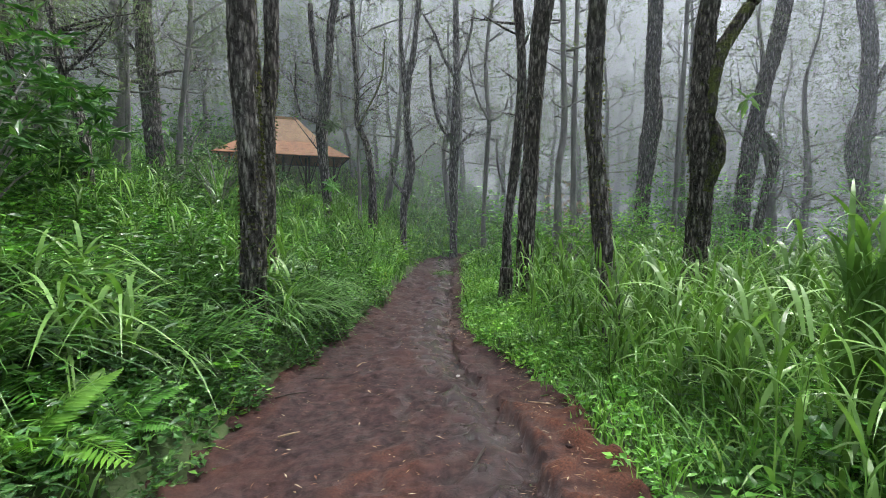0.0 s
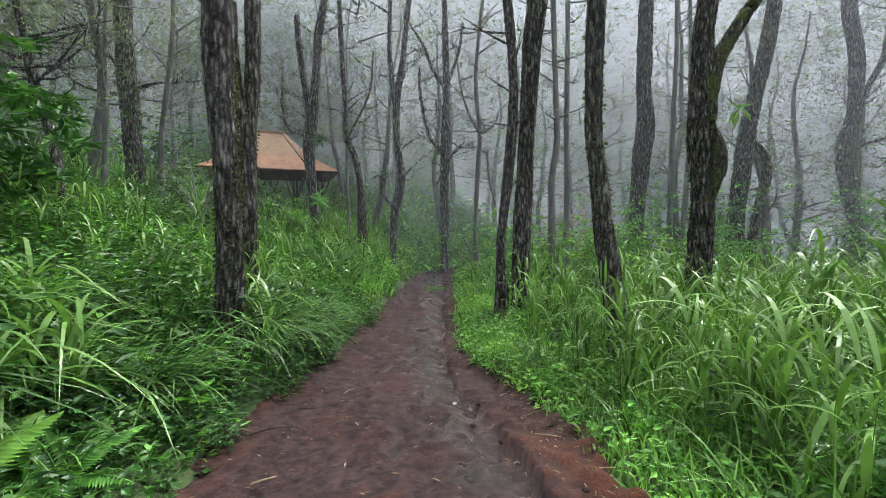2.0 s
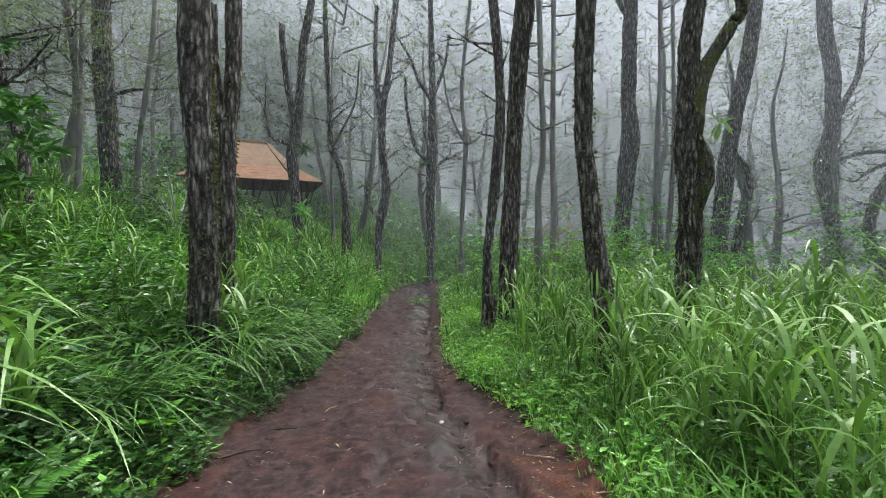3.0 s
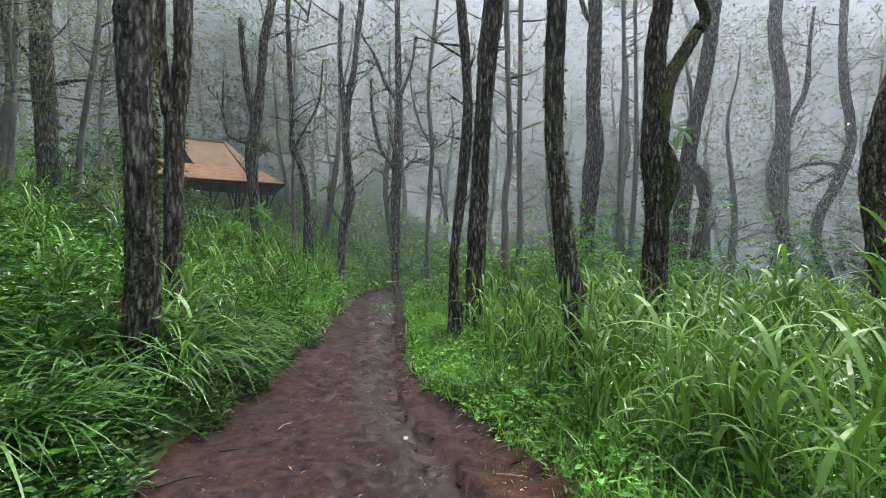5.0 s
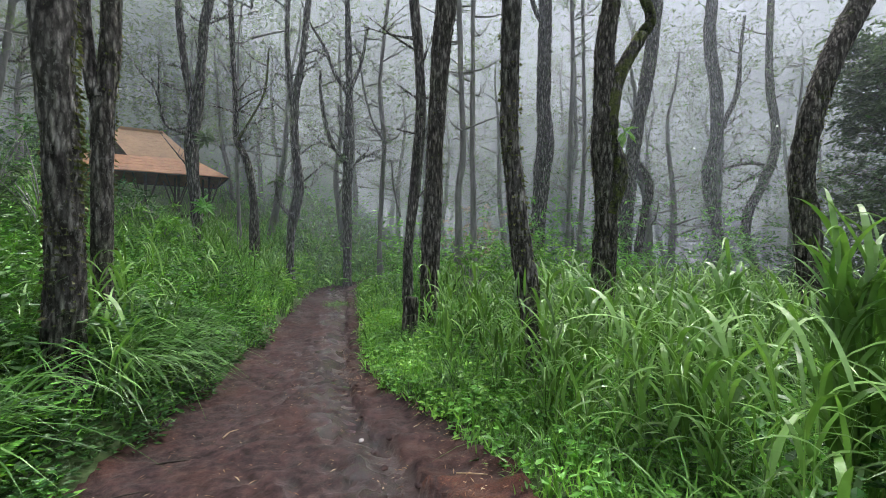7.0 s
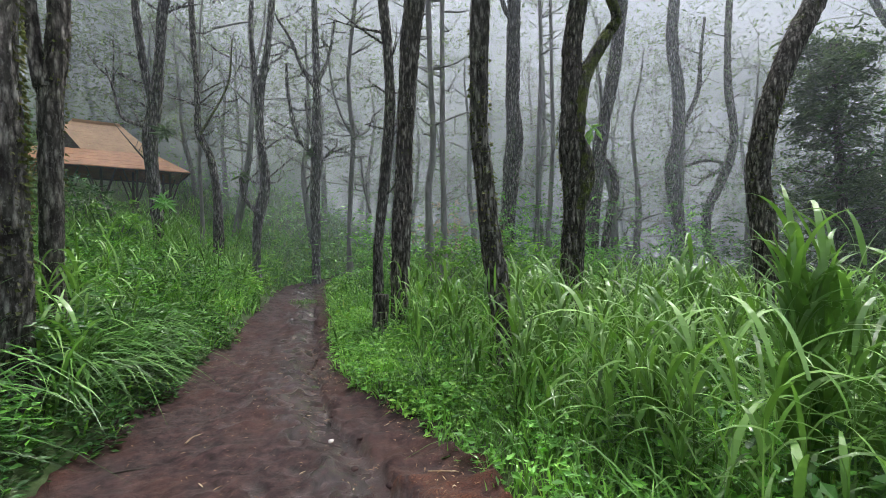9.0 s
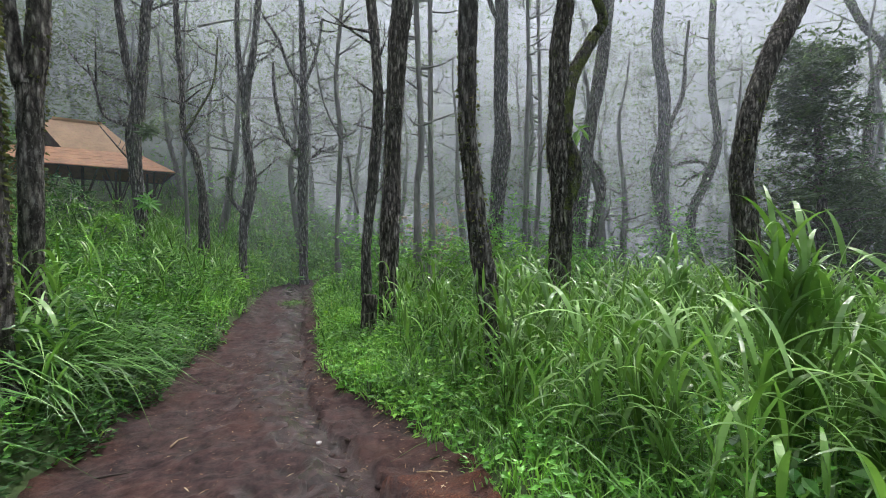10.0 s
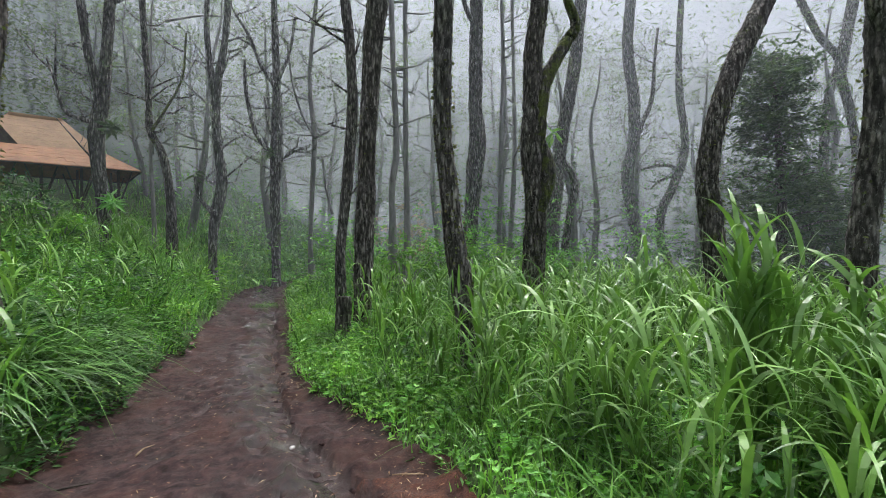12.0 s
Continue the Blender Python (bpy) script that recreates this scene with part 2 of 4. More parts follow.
def blades(base, height, width, azim, lean, droop, seg=4, stem_taper=0.6):
    """Points and triangles of arching grass blades."""
    n = len(base)
    s = np.linspace(0, 1, seg + 1)[None, :, None]
    d = np.stack([np.cos(azim), np.sin(azim), np.zeros(n)], -1)[:, None, :]
    twist = np.random.uniform(-0.7, 0.7, n)
    side = np.stack([-np.sin(azim + twist), np.cos(azim + twist), np.random.uniform(-0.25, 0.25, n)], -1)[:, None, :]
    H, W = height[:, None, None], width[:, None, None]
    le, dr = lean[:, None, None], droop[:, None, None]
    mid = base[:, None, :] + d * H * (le * s + dr * 0.55 * s ** 2)
    mid[:, :, 2:] += H * (s * np.sqrt(np.maximum(1 - le ** 2, 0.1)) - dr * 0.8 * s ** 2.5)
    prof = np.minimum(1, stem_taper + s * 1.6) * (1 - s ** 2.2)
    a, b = mid - side * W * prof / 2, mid + side * W * prof / 2
    v = np.empty((n, 2 * seg + 1, 3), np.float32)
    v[:, 0:2 * seg:2], v[:, 1:2 * seg:2], v[:, 2 * seg] = a[:, :seg], b[:, :seg], mid[:, seg]
    t = []
    for i in range(seg - 1):
        k = 2 * i
        t += [(k, k + 1, k + 3), (k, k + 3, k + 2)]
    t.append((2 * seg - 2, 2 * seg - 1, 2 * seg))
    t = np.array(t)[None] + (np.arange(n) * (2 * seg + 1))[:, None, None]
    return v.reshape(-1, 3), t.reshape(-1, 3)


def leaves(pos, way, normal, length, width, fold=0.25):
    """Points and triangles of folded leaves, pointed at both ends."""
    n = len(pos)
    way = unit(way)
    side = unit(np.cross(way, normal))
    up = np.cross(side, way)
    L, W = length[:, None], width[:, None]
    mid = pos + way * L * 0.45 - up * W * fold
    tip = pos + way * L - up * L * 0.12
    v = np.stack([pos, mid, tip, mid + side * W / 2 + up * W * fold, mid - side * W / 2 + up * W * fold], 1)
    t = np.array([(0, 3, 1), (1, 3, 2), (0, 1, 4), (1, 2, 4)])[None] + (np.arange(n) * 5)[:, None, None]
    return v.reshape(-1, 3), t.reshape(-1, 3)


def sprigs(pos, way, normal, length, width):
    """Points and triangles of small flat leaves, for crowns."""
    way = unit(way)
    side = unit(np.cross(way, normal)) * width[:, None] / 2
    mid = pos + way * length[:, None] * 0.5
    v = np.stack([pos, mid + side, pos + way * length[:, None], mid - side], 1)
    t = np.array([(0, 1, 2), (0, 2, 3)])[None] + (np.arange(len(pos)) * 4)[:, None, None]
    return v.reshape(-1, 3), t.reshape(-1, 3)


def joined(*sets):
    vs, ts, k = [], [], 0
    for v, t in sets:
        vs.append(v)
        ts.append(t + k)
        k += len(v)
    return np.concatenate(vs), np.concatenate(ts)


def spline(ctrl, step):
    """Catmull-Rom through rows of numbers, at about that step."""
    c = np.array(ctrl, float)
    c = np.vstack([2 * c[0] - c[1], c, 2 * c[-1] - c[-2]])
    out = []
    for i in range(1, len(c) - 2):
        n = max(2, int(np.linalg.norm(c[i + 1, :3] - c[i, :3]) / step))
        u = np.linspace(0, 1, n, endpoint=False)[:, None]
        p0, p1, p2, p3 = c[i - 1:i + 3]
        out.append(0.5 * (2 * p1 + (p2 - p0) * u + (2 * p0 - 5 * p1 + 4 * p2 - p3) * u ** 2 + (3 * p1 - p0 - 3 * p2 + p3) * u ** 3))
    out.append(c[-2][None])
    return np.vstack(out)


def tube(ctrl, segs=12, step=0.15, rough=0.06, ridges=0.0, seed=0):
    """A limb or trunk: rows of x, y, z, radius; uneven, ridged surface, closed ends."""
    line = spline(ctrl, step)
    p, r = line[:, :3], np.maximum(line[:, 3], 0.004)
    tan = unit(np.gradient(p, axis=0))
    ref = np.where(np.abs(tan[:, 2:]) > 0.8, np.array([[1.0, 0, 0]]), np.array([[0, 0, 1.0]]))
    a = unit(np.cross(ref, tan))
    b = np.cross(tan, a)
    ang = np.linspace(0, 2 * np.pi, segs, endpoint=False)
    ca, sa = np.cos(ang)[None, :], np.sin(ang)[None, :]
    lenz = np.concatenate([[0], np.cumsum(np.linalg.norm(np.diff(p, axis=0), axis=1))])[:, None]
    rr = np.ones((len(p), segs))
    k = seed * 1.37
    rr += rough * (np.sin(2 * ang[None] + lenz * 2.1 + k) * 0.6 + np.sin(3 * ang[None] - lenz * 3.7 + 2 * k) * 0.5 + np.sin(lenz * 6.3 + ang[None] + k) * 0.35)
    if ridges:
        rng = np.random.RandomState(seed + 5)
        cells = rng.uniform(-1, 1, (len(p) // 3 + 2, segs))
        rows = (np.arange(len(p))[:, None] + (rng.randint(0, 3, segs))[None]) // 3
        rr += ridges * (cells[rows, np.arange(segs)[None]] + 0.5 * rng.uniform(-1, 1, rr.shape))
    rad = r[:, None] * rr
    v = p[:, None] + (a[:, None] * ca[..., None] + b[:, None] * sa[..., None]) * rad[..., None]
    n = len(p)
    i, j = np.meshgrid(np.arange(n - 1), np.arange(segs), indexing="ij")
    j2 = (j + 1) % segs
    t = quads_to_tris(np.stack([i * segs + j, i * segs + j2, (i + 1) * segs + j2, (i + 1) * segs + j], -1))
    v = np.vstack([v.reshape(-1, 3), p[:1], p[-1:]])
    e = np.arange(segs)
    e2 = (e + 1) % segs
    t = np.vstack([t, np.stack([np.full(segs, n * segs), e2, e], -1), np.stack([np.full(segs, n * segs + 1), (n - 1) * segs + e, (n - 1) * segs + e2], -1)])
    return v, t


# ---- the lie of the land ----
EDGE_Y = [-40, 0, 2.85, 3.3, 3.9, 4.3, 4.75, 5.1, 5.4, 5.8, 6.3, 8.0, 9.5, 12.2, 15, 18, 60]
EDGE_L = [-1.9, -1.8, -1.6, -1.62, -1.68, -1.64, -1.55, -1.5, -1.47, -1.48, -1.42, -1.3, -1.12, -0.9, -0.75, -0.6, -0.6]
EDGE_R = [1.2, 1.15, 1.05, 0.98, 0.98, 0.86, 0.86, 0.8, 0.6, 0.44, 0.36, 0.34, 0.38, 0.46, 0.55, 0.8, 0.8]


def edges(y):
    """Left and right edge of the trodden path; past the rise it swings to the right."""
    swing = 0.32 * np.maximum(0, y - 14.6) ** 1.6
    wob = 0.05 * np.sin(y * 2.3) + 0.05 * np.sin(y * 5.1 + 1) + 0.03 * np.sin(y * 11.3)
    return np.interp(y, EDGE_Y, EDGE_L) + swing + wob, np.interp(y, EDGE_Y, EDGE_R) + swing + 0.03 * np.sin(y * 3.1 + 2) + 0.04 * np.sin(y * 7.3) + 0.02 * np.sin(y * 13.7)


def rise(y):
    return 0.045 * np.clip(y - 8, 0, 60)


def land(x, y):
    """Height of the ground beside the path: a bank on both sides, uphill to the left, falling away to the right."""
    x, y = np.asarray(x, float), np.asarray(y, float)
    dl = np.interp(y, EDGE_Y, EDGE_L) - x
    dr = x - np.interp(y, EDGE_Y, EDGE_R)
    left = 0.2 * smooth01(dl / 0.22) + 0.33 * np.clip(dl, 0, 14) + 0.12 * np.clip(dl - 14, 0, 120)
    right = 0.1 * smooth01(dr / 0.3) - 0.03 * np.clip(dr, 0, 8) - 0.16 * np.clip(dr - 8, 0, 45)
    off = np.maximum(dl, dr)
    foot = 17 + 8 * smooth01((-x - 2) / 2.5)
    hill = 0.3 * np.clip(y - foot, 0, 40) * smooth01((7 - x) / 9)
    z = hill + rise(y) + np.where(dl > 0, left, np.where(dr > 0, right, 0))
    level = smooth01((5.2 - np.hypot(x + 8.4, y - 24.4)) / 2.0)
    z = z * (1 - level) + 2.8 * level
    return z + smooth01((off - 0.3) / 1.5) * (0.09 * wave(x, y, 0.9) + 0.05 * wave(x, y, 2.7, 1.0))


def off_path(x, y):
    l, r = edges(y)
    return np.maximum(l - x, x - r)


def axis(near0, near1, step, far):
    a = np.arange(near0, near1 + step / 2, step)
    g = np.geomspace(step * 1.5, far, 26)
    return np.concatenate([near0 - g[::-1], a, near1 + g])


def grid(xs, ys, z):
    v = np.stack([xs, ys, z], -1).reshape(-1, 3)
    n, m = xs.shape
    i, j = np.meshgrid(np.arange(n - 1), np.arange(m - 1), indexing="ij")
    return v, quads_to_tris(np.stack([i * m + j, (i + 1) * m + j, (i + 1) * m + j + 1, i * m + j + 1], -1))


gx, gy = np.meshgrid(axis(-9, 10, 0.25, 900), axis(-3, 24, 0.25, 900), indexing="ij")
gz = land(gx, gy)
gz -= 0.09 * smooth01((0.12 - off_path(gx, gy)) / 0.2)
v, t = grid(gx, gy, gz)
tagged(arrays("ground", v, t, EARTH, smooth=True), "dark forest earth under grass, rising to one side", "ground", kind="structure")

py, pu = np.meshgrid(np.arange(-4, 21, 0.036), np.linspace(0, 1, 84), indexing="ij")
el, er = edges(py)
el, er = el - 0.14, er + 0.14
px = el + (er - el) * pu


def field(scale, k):
    return np.array([noise.noise(Vector((a * scale, b * scale, k))) for a, b in zip(px.ravel(), py.ravel())]).reshape(px.shape)


broad, lump, crumb = field(1.7, 7), field(6, 0), field(17, 3)
# the rain gully: soft on the trodden side, a broken lip on the bank side
gul = px - np.interp(py, [0, 2.8, 3.3, 3.8, 4.4, 4.8, 5.3, 6.4, 8, 11, 15], [0.62, 0.57, 0.55, 0.46, 0.35, 0.22, 0.14, 0.07, 0.08, 0.17, 0.25]) + 0.07 * broad + 0.09 * lump + 0.03 * crumb
gully = smooth01((gul + 0.24) / 0.22) * (1 - smooth01((gul - 0.03) / 0.05))
trod = np.exp(-((px - (el + 0.8 + 0.15 * np.sin(py * 0.9 + 1))) / 0.25) ** 2)
clods = np.clip(lump - 0.1, 0, 1) * np.exp(-((gul + 0.05) / 0.35) ** 2)
pz = rise(py) + 0.012 - gully * (0.07 + 0.05 * lump) - 0.025 * trod + 0.022 * broad + 0.03 * lump + 0.014 * crumb + 0.08 * clods
pits = smooth01((field(4.2, 11) - 0.22) / 0.12) * smooth01((0.75 - np.abs(gul + 0.45)) / 0.3)
pz -= 0.035 * pits
near = smooth01((4.3 - py) / 0.8)
dry = smooth01((gul - 0.06 + 0.25 * crumb) / 0.1) * near
dry = np.maximum(dry, 0.4 * smooth01((el + 0.42 - px + 0.2 * lump) / 0.2) * smooth01((5.4 - py) / 1.2))
dry = np.maximum(dry, 0.6 * smooth01((0.45 - np.hypot((px + 0.35) / 0.8, py - 2.7) + 0.25 * lump) / 0.3))
pz += 0.05 * smooth01((gul - 0.03) / 0.06) * near
edge_d = np.minimum(px - el, er - px)
pz += 0.08 * smooth01((0.3 - edge_d) / 0.3) * (0.7 + 0.6 * lump) - 0.1 * smooth01((0.06 - edge_d) / 0.06)
v, t = grid(px, py, pz)
path = tagged(arrays("dirt_path", v, t, MUD, smooth=True), "wet red-brown mud footpath with a gully and litter", "path", kind="structure")
for name, val in (("dry", np.clip(dry * (0.55 + 0.9 * lump + 0.5 * crumb), 0, 1)), ("wet", np.clip(1.5 * smooth01((gul + 0.5 + 0.2 * lump) / 0.3) * (1 - smooth01((gul - 0.02) / 0.06)) * (0.55 + 0.9 * broad + 0.5 * lump) + 0.5 * pits, 0, 1))):
    path.data.attributes.new(name, "FLOAT", "POINT").data.foreach_set("value", val.ravel().astype(np.float32))

# distance: self-lit backdrop of pale cloud behind the forest, brighter blotches as sky gaps
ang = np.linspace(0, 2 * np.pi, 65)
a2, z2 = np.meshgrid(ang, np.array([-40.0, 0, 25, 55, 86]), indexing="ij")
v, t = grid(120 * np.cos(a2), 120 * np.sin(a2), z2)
m = bpy.data.materials.new("glowing_cloud")
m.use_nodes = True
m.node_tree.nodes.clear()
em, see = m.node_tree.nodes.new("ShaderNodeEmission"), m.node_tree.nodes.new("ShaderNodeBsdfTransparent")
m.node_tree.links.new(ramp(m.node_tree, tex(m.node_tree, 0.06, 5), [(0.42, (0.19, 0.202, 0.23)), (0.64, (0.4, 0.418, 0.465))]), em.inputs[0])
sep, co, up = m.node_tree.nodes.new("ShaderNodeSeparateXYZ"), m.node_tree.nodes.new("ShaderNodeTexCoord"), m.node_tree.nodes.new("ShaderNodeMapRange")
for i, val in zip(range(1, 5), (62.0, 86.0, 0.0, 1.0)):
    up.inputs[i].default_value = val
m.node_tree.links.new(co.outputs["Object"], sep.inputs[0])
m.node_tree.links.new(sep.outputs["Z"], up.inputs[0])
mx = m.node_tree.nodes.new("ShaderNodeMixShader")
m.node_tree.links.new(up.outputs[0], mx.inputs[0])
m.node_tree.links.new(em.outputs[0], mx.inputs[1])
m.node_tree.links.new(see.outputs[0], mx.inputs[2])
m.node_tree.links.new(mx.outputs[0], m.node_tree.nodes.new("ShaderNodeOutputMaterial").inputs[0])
tagged(arrays("backdrop", v, t, m), "glowing backdrop of pale grey cloud behind the forest", "cloud", kind="structure")

# haze as added see-through sheets, thickening with distance; further back round the hut
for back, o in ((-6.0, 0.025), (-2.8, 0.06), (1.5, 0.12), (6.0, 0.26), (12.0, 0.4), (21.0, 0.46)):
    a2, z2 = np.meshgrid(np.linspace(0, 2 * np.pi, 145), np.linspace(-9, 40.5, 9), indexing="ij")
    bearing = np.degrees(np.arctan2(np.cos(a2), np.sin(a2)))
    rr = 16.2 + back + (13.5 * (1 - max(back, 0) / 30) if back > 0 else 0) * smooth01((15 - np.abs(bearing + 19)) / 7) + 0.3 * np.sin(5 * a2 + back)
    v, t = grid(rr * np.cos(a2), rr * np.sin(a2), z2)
    tagged(arrays("mist_sheet", v, t, mist_mat("mist", o, 0.7 if back < 0 else 1.1), smooth=True), "see-through sheet of grey mist behind the nearer trees", "mist", kind="structure")


# ---- trees ----
def crown_leaves(tips, count, spread, size, seed, flat=0.6, folded=False):
    """Ragged sprays of narrow leaves round the tips of the limbs."""
    rng = np.random.RandomState(seed)
    tips = np.asarray(tips)
    clumps = tips[rng.randint(0, len(tips), count // 14 + 1)] + rng.normal(0, spread, (count // 14 + 1, 3)) * (1, 1, flat)
    n = len(clumps) * 14
    at = np.repeat(clumps, 14, 0) + rng.normal(0, spread * 0.22, (n, 3)) * (1, 1, 0.5)
    way = rng.normal(0, 1, (n, 3)) * (1, 1, 0.45)
    make = leaves if folded else sprigs
    return make(at, way, rng.normal(0, 0.5, (n, 3)) + (0, 0, 1), rng.uniform(0.6, 1.3, n) * size, rng.uniform(*((0.25, 0.4) if folded else (0.13, 0.24)), n) * size)


def tree(label, y, stems, bark, seed=0, fine=False, leaf=HAZED_CROWN, crown_n=480, tufts=0):
    """One tree: each stem rows of x, z, radius from the top down or up, all near the depth y."""
    root = tagged(new("tree"), label, "tree", "trees of the wood")
    first = stems[0]
    bx, _, br = first[-1]
    gz0 = float(land(bx, y)) - 0.15
    root.location = (bx, y, gz0)
    off = np.array([bx, y, gz0])
    tips = []
    for i, st in enumerate(stems):
        slim, sway = (0.68, 0.07) if bark is BARK_FAR else (0.9, 0.0)
        rows = [(x + sway * math.sin(z * 1.1 + 2 * seed), y - 0.05 * i + 0.05 * math.sin(z * 1.3 + seed), z, r * slim) for x, z, r in st]
        if i == 0:
            if rows[-1][2] > gz0 + 0.1:
                rows.append((bx, y, gz0, br * 1.35))
            x0, y0, z0, r0 = rows[0]
            dx = (x0 - rows[1][0]) / max(0.3, z0 - rows[1][2])
            rows.insert(0, (x0 + dx * 1.6, y0 + 0.2, z0 + 2.0, r0 * 0.75))
            rows.insert(0, (x0 + dx * 2.2 + 0.3, y0 + 0.5, z0 + 4.5, r0 * 0.35))
        tips.append(np.array(rows[0][:3]))
        segs, step = (40, 0.035) if fine and i == 0 else (28, 0.05) if fine else (14, 0.12)
        v, t = tube(rows, segs, step, 0.07, 0.075 if fine else 0.03, seed + 3 * i)
        arrays("trunk" if i == 0 else "limb", v - off, t, MOSSY_LIMB if i and bark is BARK_MOSS else bark, root, smooth=True)
    top = tips[0]
    rng = np.random.RandomState(seed + 40)
    ends, twigs = [], []
    for k in range(9):
        a = k * 2.4 + rng.uniform(0, 1)
        b0 = top - (0, 0, rng.uniform(0.2, 3.0))
        e = b0 + np.array([math.cos(a), math.sin(a), 0.45]) * rng.uniform(1.2, 2.6)
        twigs.append(tube([(*b0, 0.04), (*((b0 + e) / 2 + (0, 0, 0.12)), 0.03), (*e, 0.01)], 6, 0.3, 0.05, 0, k))
        ends.append(e)
        ends.append((b0 + e) / 2)
    ends += [tp for tp in tips[1:] if tp[2] > 5]
    if not fine:
        for st in stems:
            line = spline([(x, y, z, r) for x, z, r in st], 0.25)
            for k in range(10 if st is first else 4):
                b = line[rng.randint(0, max(1, int(len(line) * (0.75 if st is first else 0.9))))]
                if b[2] < gz0 + 2.2:
                    continue
                a, L = rng.uniform(0, 6.28), rng.uniform(0.5, 1.7)
                e = b[:3] + np.array([math.cos(a), 0.5 * math.sin(a), rng.uniform(0.1, 0.9)]) * L
                mid = (b[:3] + e) / 2 + (0, 0, rng.uniform(-0.2, 0.1))
                twigs.append(tube([(*b[:3], 0.028), (*mid, 0.018), (*e, 0.006)], 5, 0.2, 0.05, 0, k))
                for q in range(3):
                    c = mid + (e - mid) * rng.uniform(-0.5, 1)
                    f = c + rng.normal(0, 0.35, 3) + (0, 0, 0.2)
                    twigs.append(tube([(*c, 0.011), (*((c + f) / 2 + rng.normal(0, 0.05, 3)), 0.008), (*f, 0.003)], 4, 0.2, 0.05, 0, q))
                    if b[2] > 4:
                        ends.append(f)
    v, t = joined(*twigs)
    tagged(arrays("branchwork", v - off, t, bark, root, smooth=True), kind="stuff")
    v, t = crown_leaves(ends, crown_n, 0.6, 0.12, seed)
    arrays("crown", v - off, t, leaf, root)
    if tufts:
        line = spline([(x, z, r, 0) for x, z, r in first], 0.05)
        n = tufts
        pick = line[np.clip(rng.normal(0.5, 0.22, n) * len(line), 0, len(line) - 1).astype(int)]
        aa = rng.uniform(0, 2 * np.pi, n)
        out = np.stack([np.cos(aa), np.sin(aa), np.zeros(n)], -1)
        at = np.stack([pick[:, 0], np.full(n, y), pick[:, 1]], -1) + out * pick[:, 2:3] * 0.86
        way = out + np.stack([-np.sin(aa), np.cos(aa), np.zeros(n)], -1) * rng.uniform(-1, 1, (n, 1)) + (0, 0, -0.5)
        v, t = leaves(at, way, out + rng.normal(0, 0.5, (n, 3)), rng.uniform(0.02, 0.055, n), rng.uniform(0.02, 0.045, n))
        tagged(arrays("moss", v - off, t, MOSS, root, "shaggy brown-green moss and lichen tufts"), kind="stuff")
    return root

tree("tall grey-barked tree with shaggy moss beside the path", 5, [
    [(-2.12, 3.91, 0.154), (-2.10, 3.35, 0.150), (-2.08, 2.79, 0.137), (-2.05, 2.22, 0.132), (-2.05, 1.67, 0.137), (-2.05, 1.21, 0.145), (-2.08, 0.77, 0.158)]], BARK_GREY, seed=1, fine=True, tufts=1500)
tree("grey-barked tree swelling at a burr, behind its neighbour", 6.6, [
    [(-2.4, 4.72, 0.108), (-2.4, 4.03, 0.108), (-2.43, 3.46, 0.123), (-2.46, 3.15, 0.127), (-2.46, 2.58, 0.112), (-2.46, 1.84, 0.107), (-2.47, 1.22, 0.112)],
    [(-2.67, 4.68, 0.084), (-2.64, 4.0, 0.08), (-2.58, 3.51, 0.08), (-2.5, 3.17, 0.086)]], BARK_RED, seed=2, fine=True, tufts=200)
tree("straight brown-barked tree in low grass by the path", 8.6, [
    [(1.89, 6.29, 0.199), (1.74, 4.74, 0.169), (1.68, 3.79, 0.159), (1.62, 2.84, 0.159), (1.56, 1.89, 0.168), (1.51, 0.95, 0.166), (1.49, 0.20, 0.176)]], BARK_RED, seed=3, fine=True, tufts=150)
tree("slim leaning tree with thin stem", 10.6, [
    [(1.60, 7.38, 0.114), (1.75, 5.29, 0.115), (1.74, 4.00, 0.128), (1.60, 2.59, 0.126), (1.46, 1.41, 0.114), (1.46, 0.49, 0.137)]], BARK_RED, seed=4)
tree("slender tree with deeply plated bark in tall grass", 5.35, [
    [(1.72, 4.41, 0.104), (1.72, 3.47, 0.104), (1.72, 2.78, 0.104), (1.76, 2.32, 0.104), (1.82, 1.73, 0.111), (1.89, 1.15, 0.124), (1.94, 0.56, 0.112), (1.93, 0.08, 0.106)]], BARK_GREY, seed=5, fine=True, tufts=350)
tree("straight tree with a swollen knee and a side fork", 13.4, [
    [(6.03, 9.36, 0.201), (5.97, 6.00, 0.218), (5.98, 4.66, 0.268), (5.82, 3.47, 0.250), (5.74, 1.81, 0.217), (5.71, 0.29, 0.217)],
    [(5.48, 9.08, 0.083), (5.71, 8.38, 0.083), (5.97, 8.09, 0.100)]], BARK_RED, seed=6, fine=True)
tree("twisted dark tree with a green mossy limb", 7.2, [
    [(4.21, 5.89, 0.149), (4.0, 4.51, 0.157), (3.94, 3.61, 0.166), (3.9, 3.08, 0.192), (3.96, 2.37, 0.183), (3.98, 1.66, 0.183), (3.94, 0.95, 0.192), (3.89, 0.24, 0.2)],
    [(4.46, 6.03, 0.066), (4.61, 5.6, 0.071), (4.8, 5.13, 0.085), (4.63, 4.85, 0.098), (4.24, 4.25, 0.115), (4.06, 3.75, 0.135), (3.97, 3.2, 0.15)],
    [(4.0, 3.15, 0.08), (4.1, 2.85, 0.13), (4.12, 2.6, 0.155), (4.06, 2.35, 0.13), (3.98, 2.05, 0.09)]], BARK_MOSS, seed=7, fine=True, tufts=500)
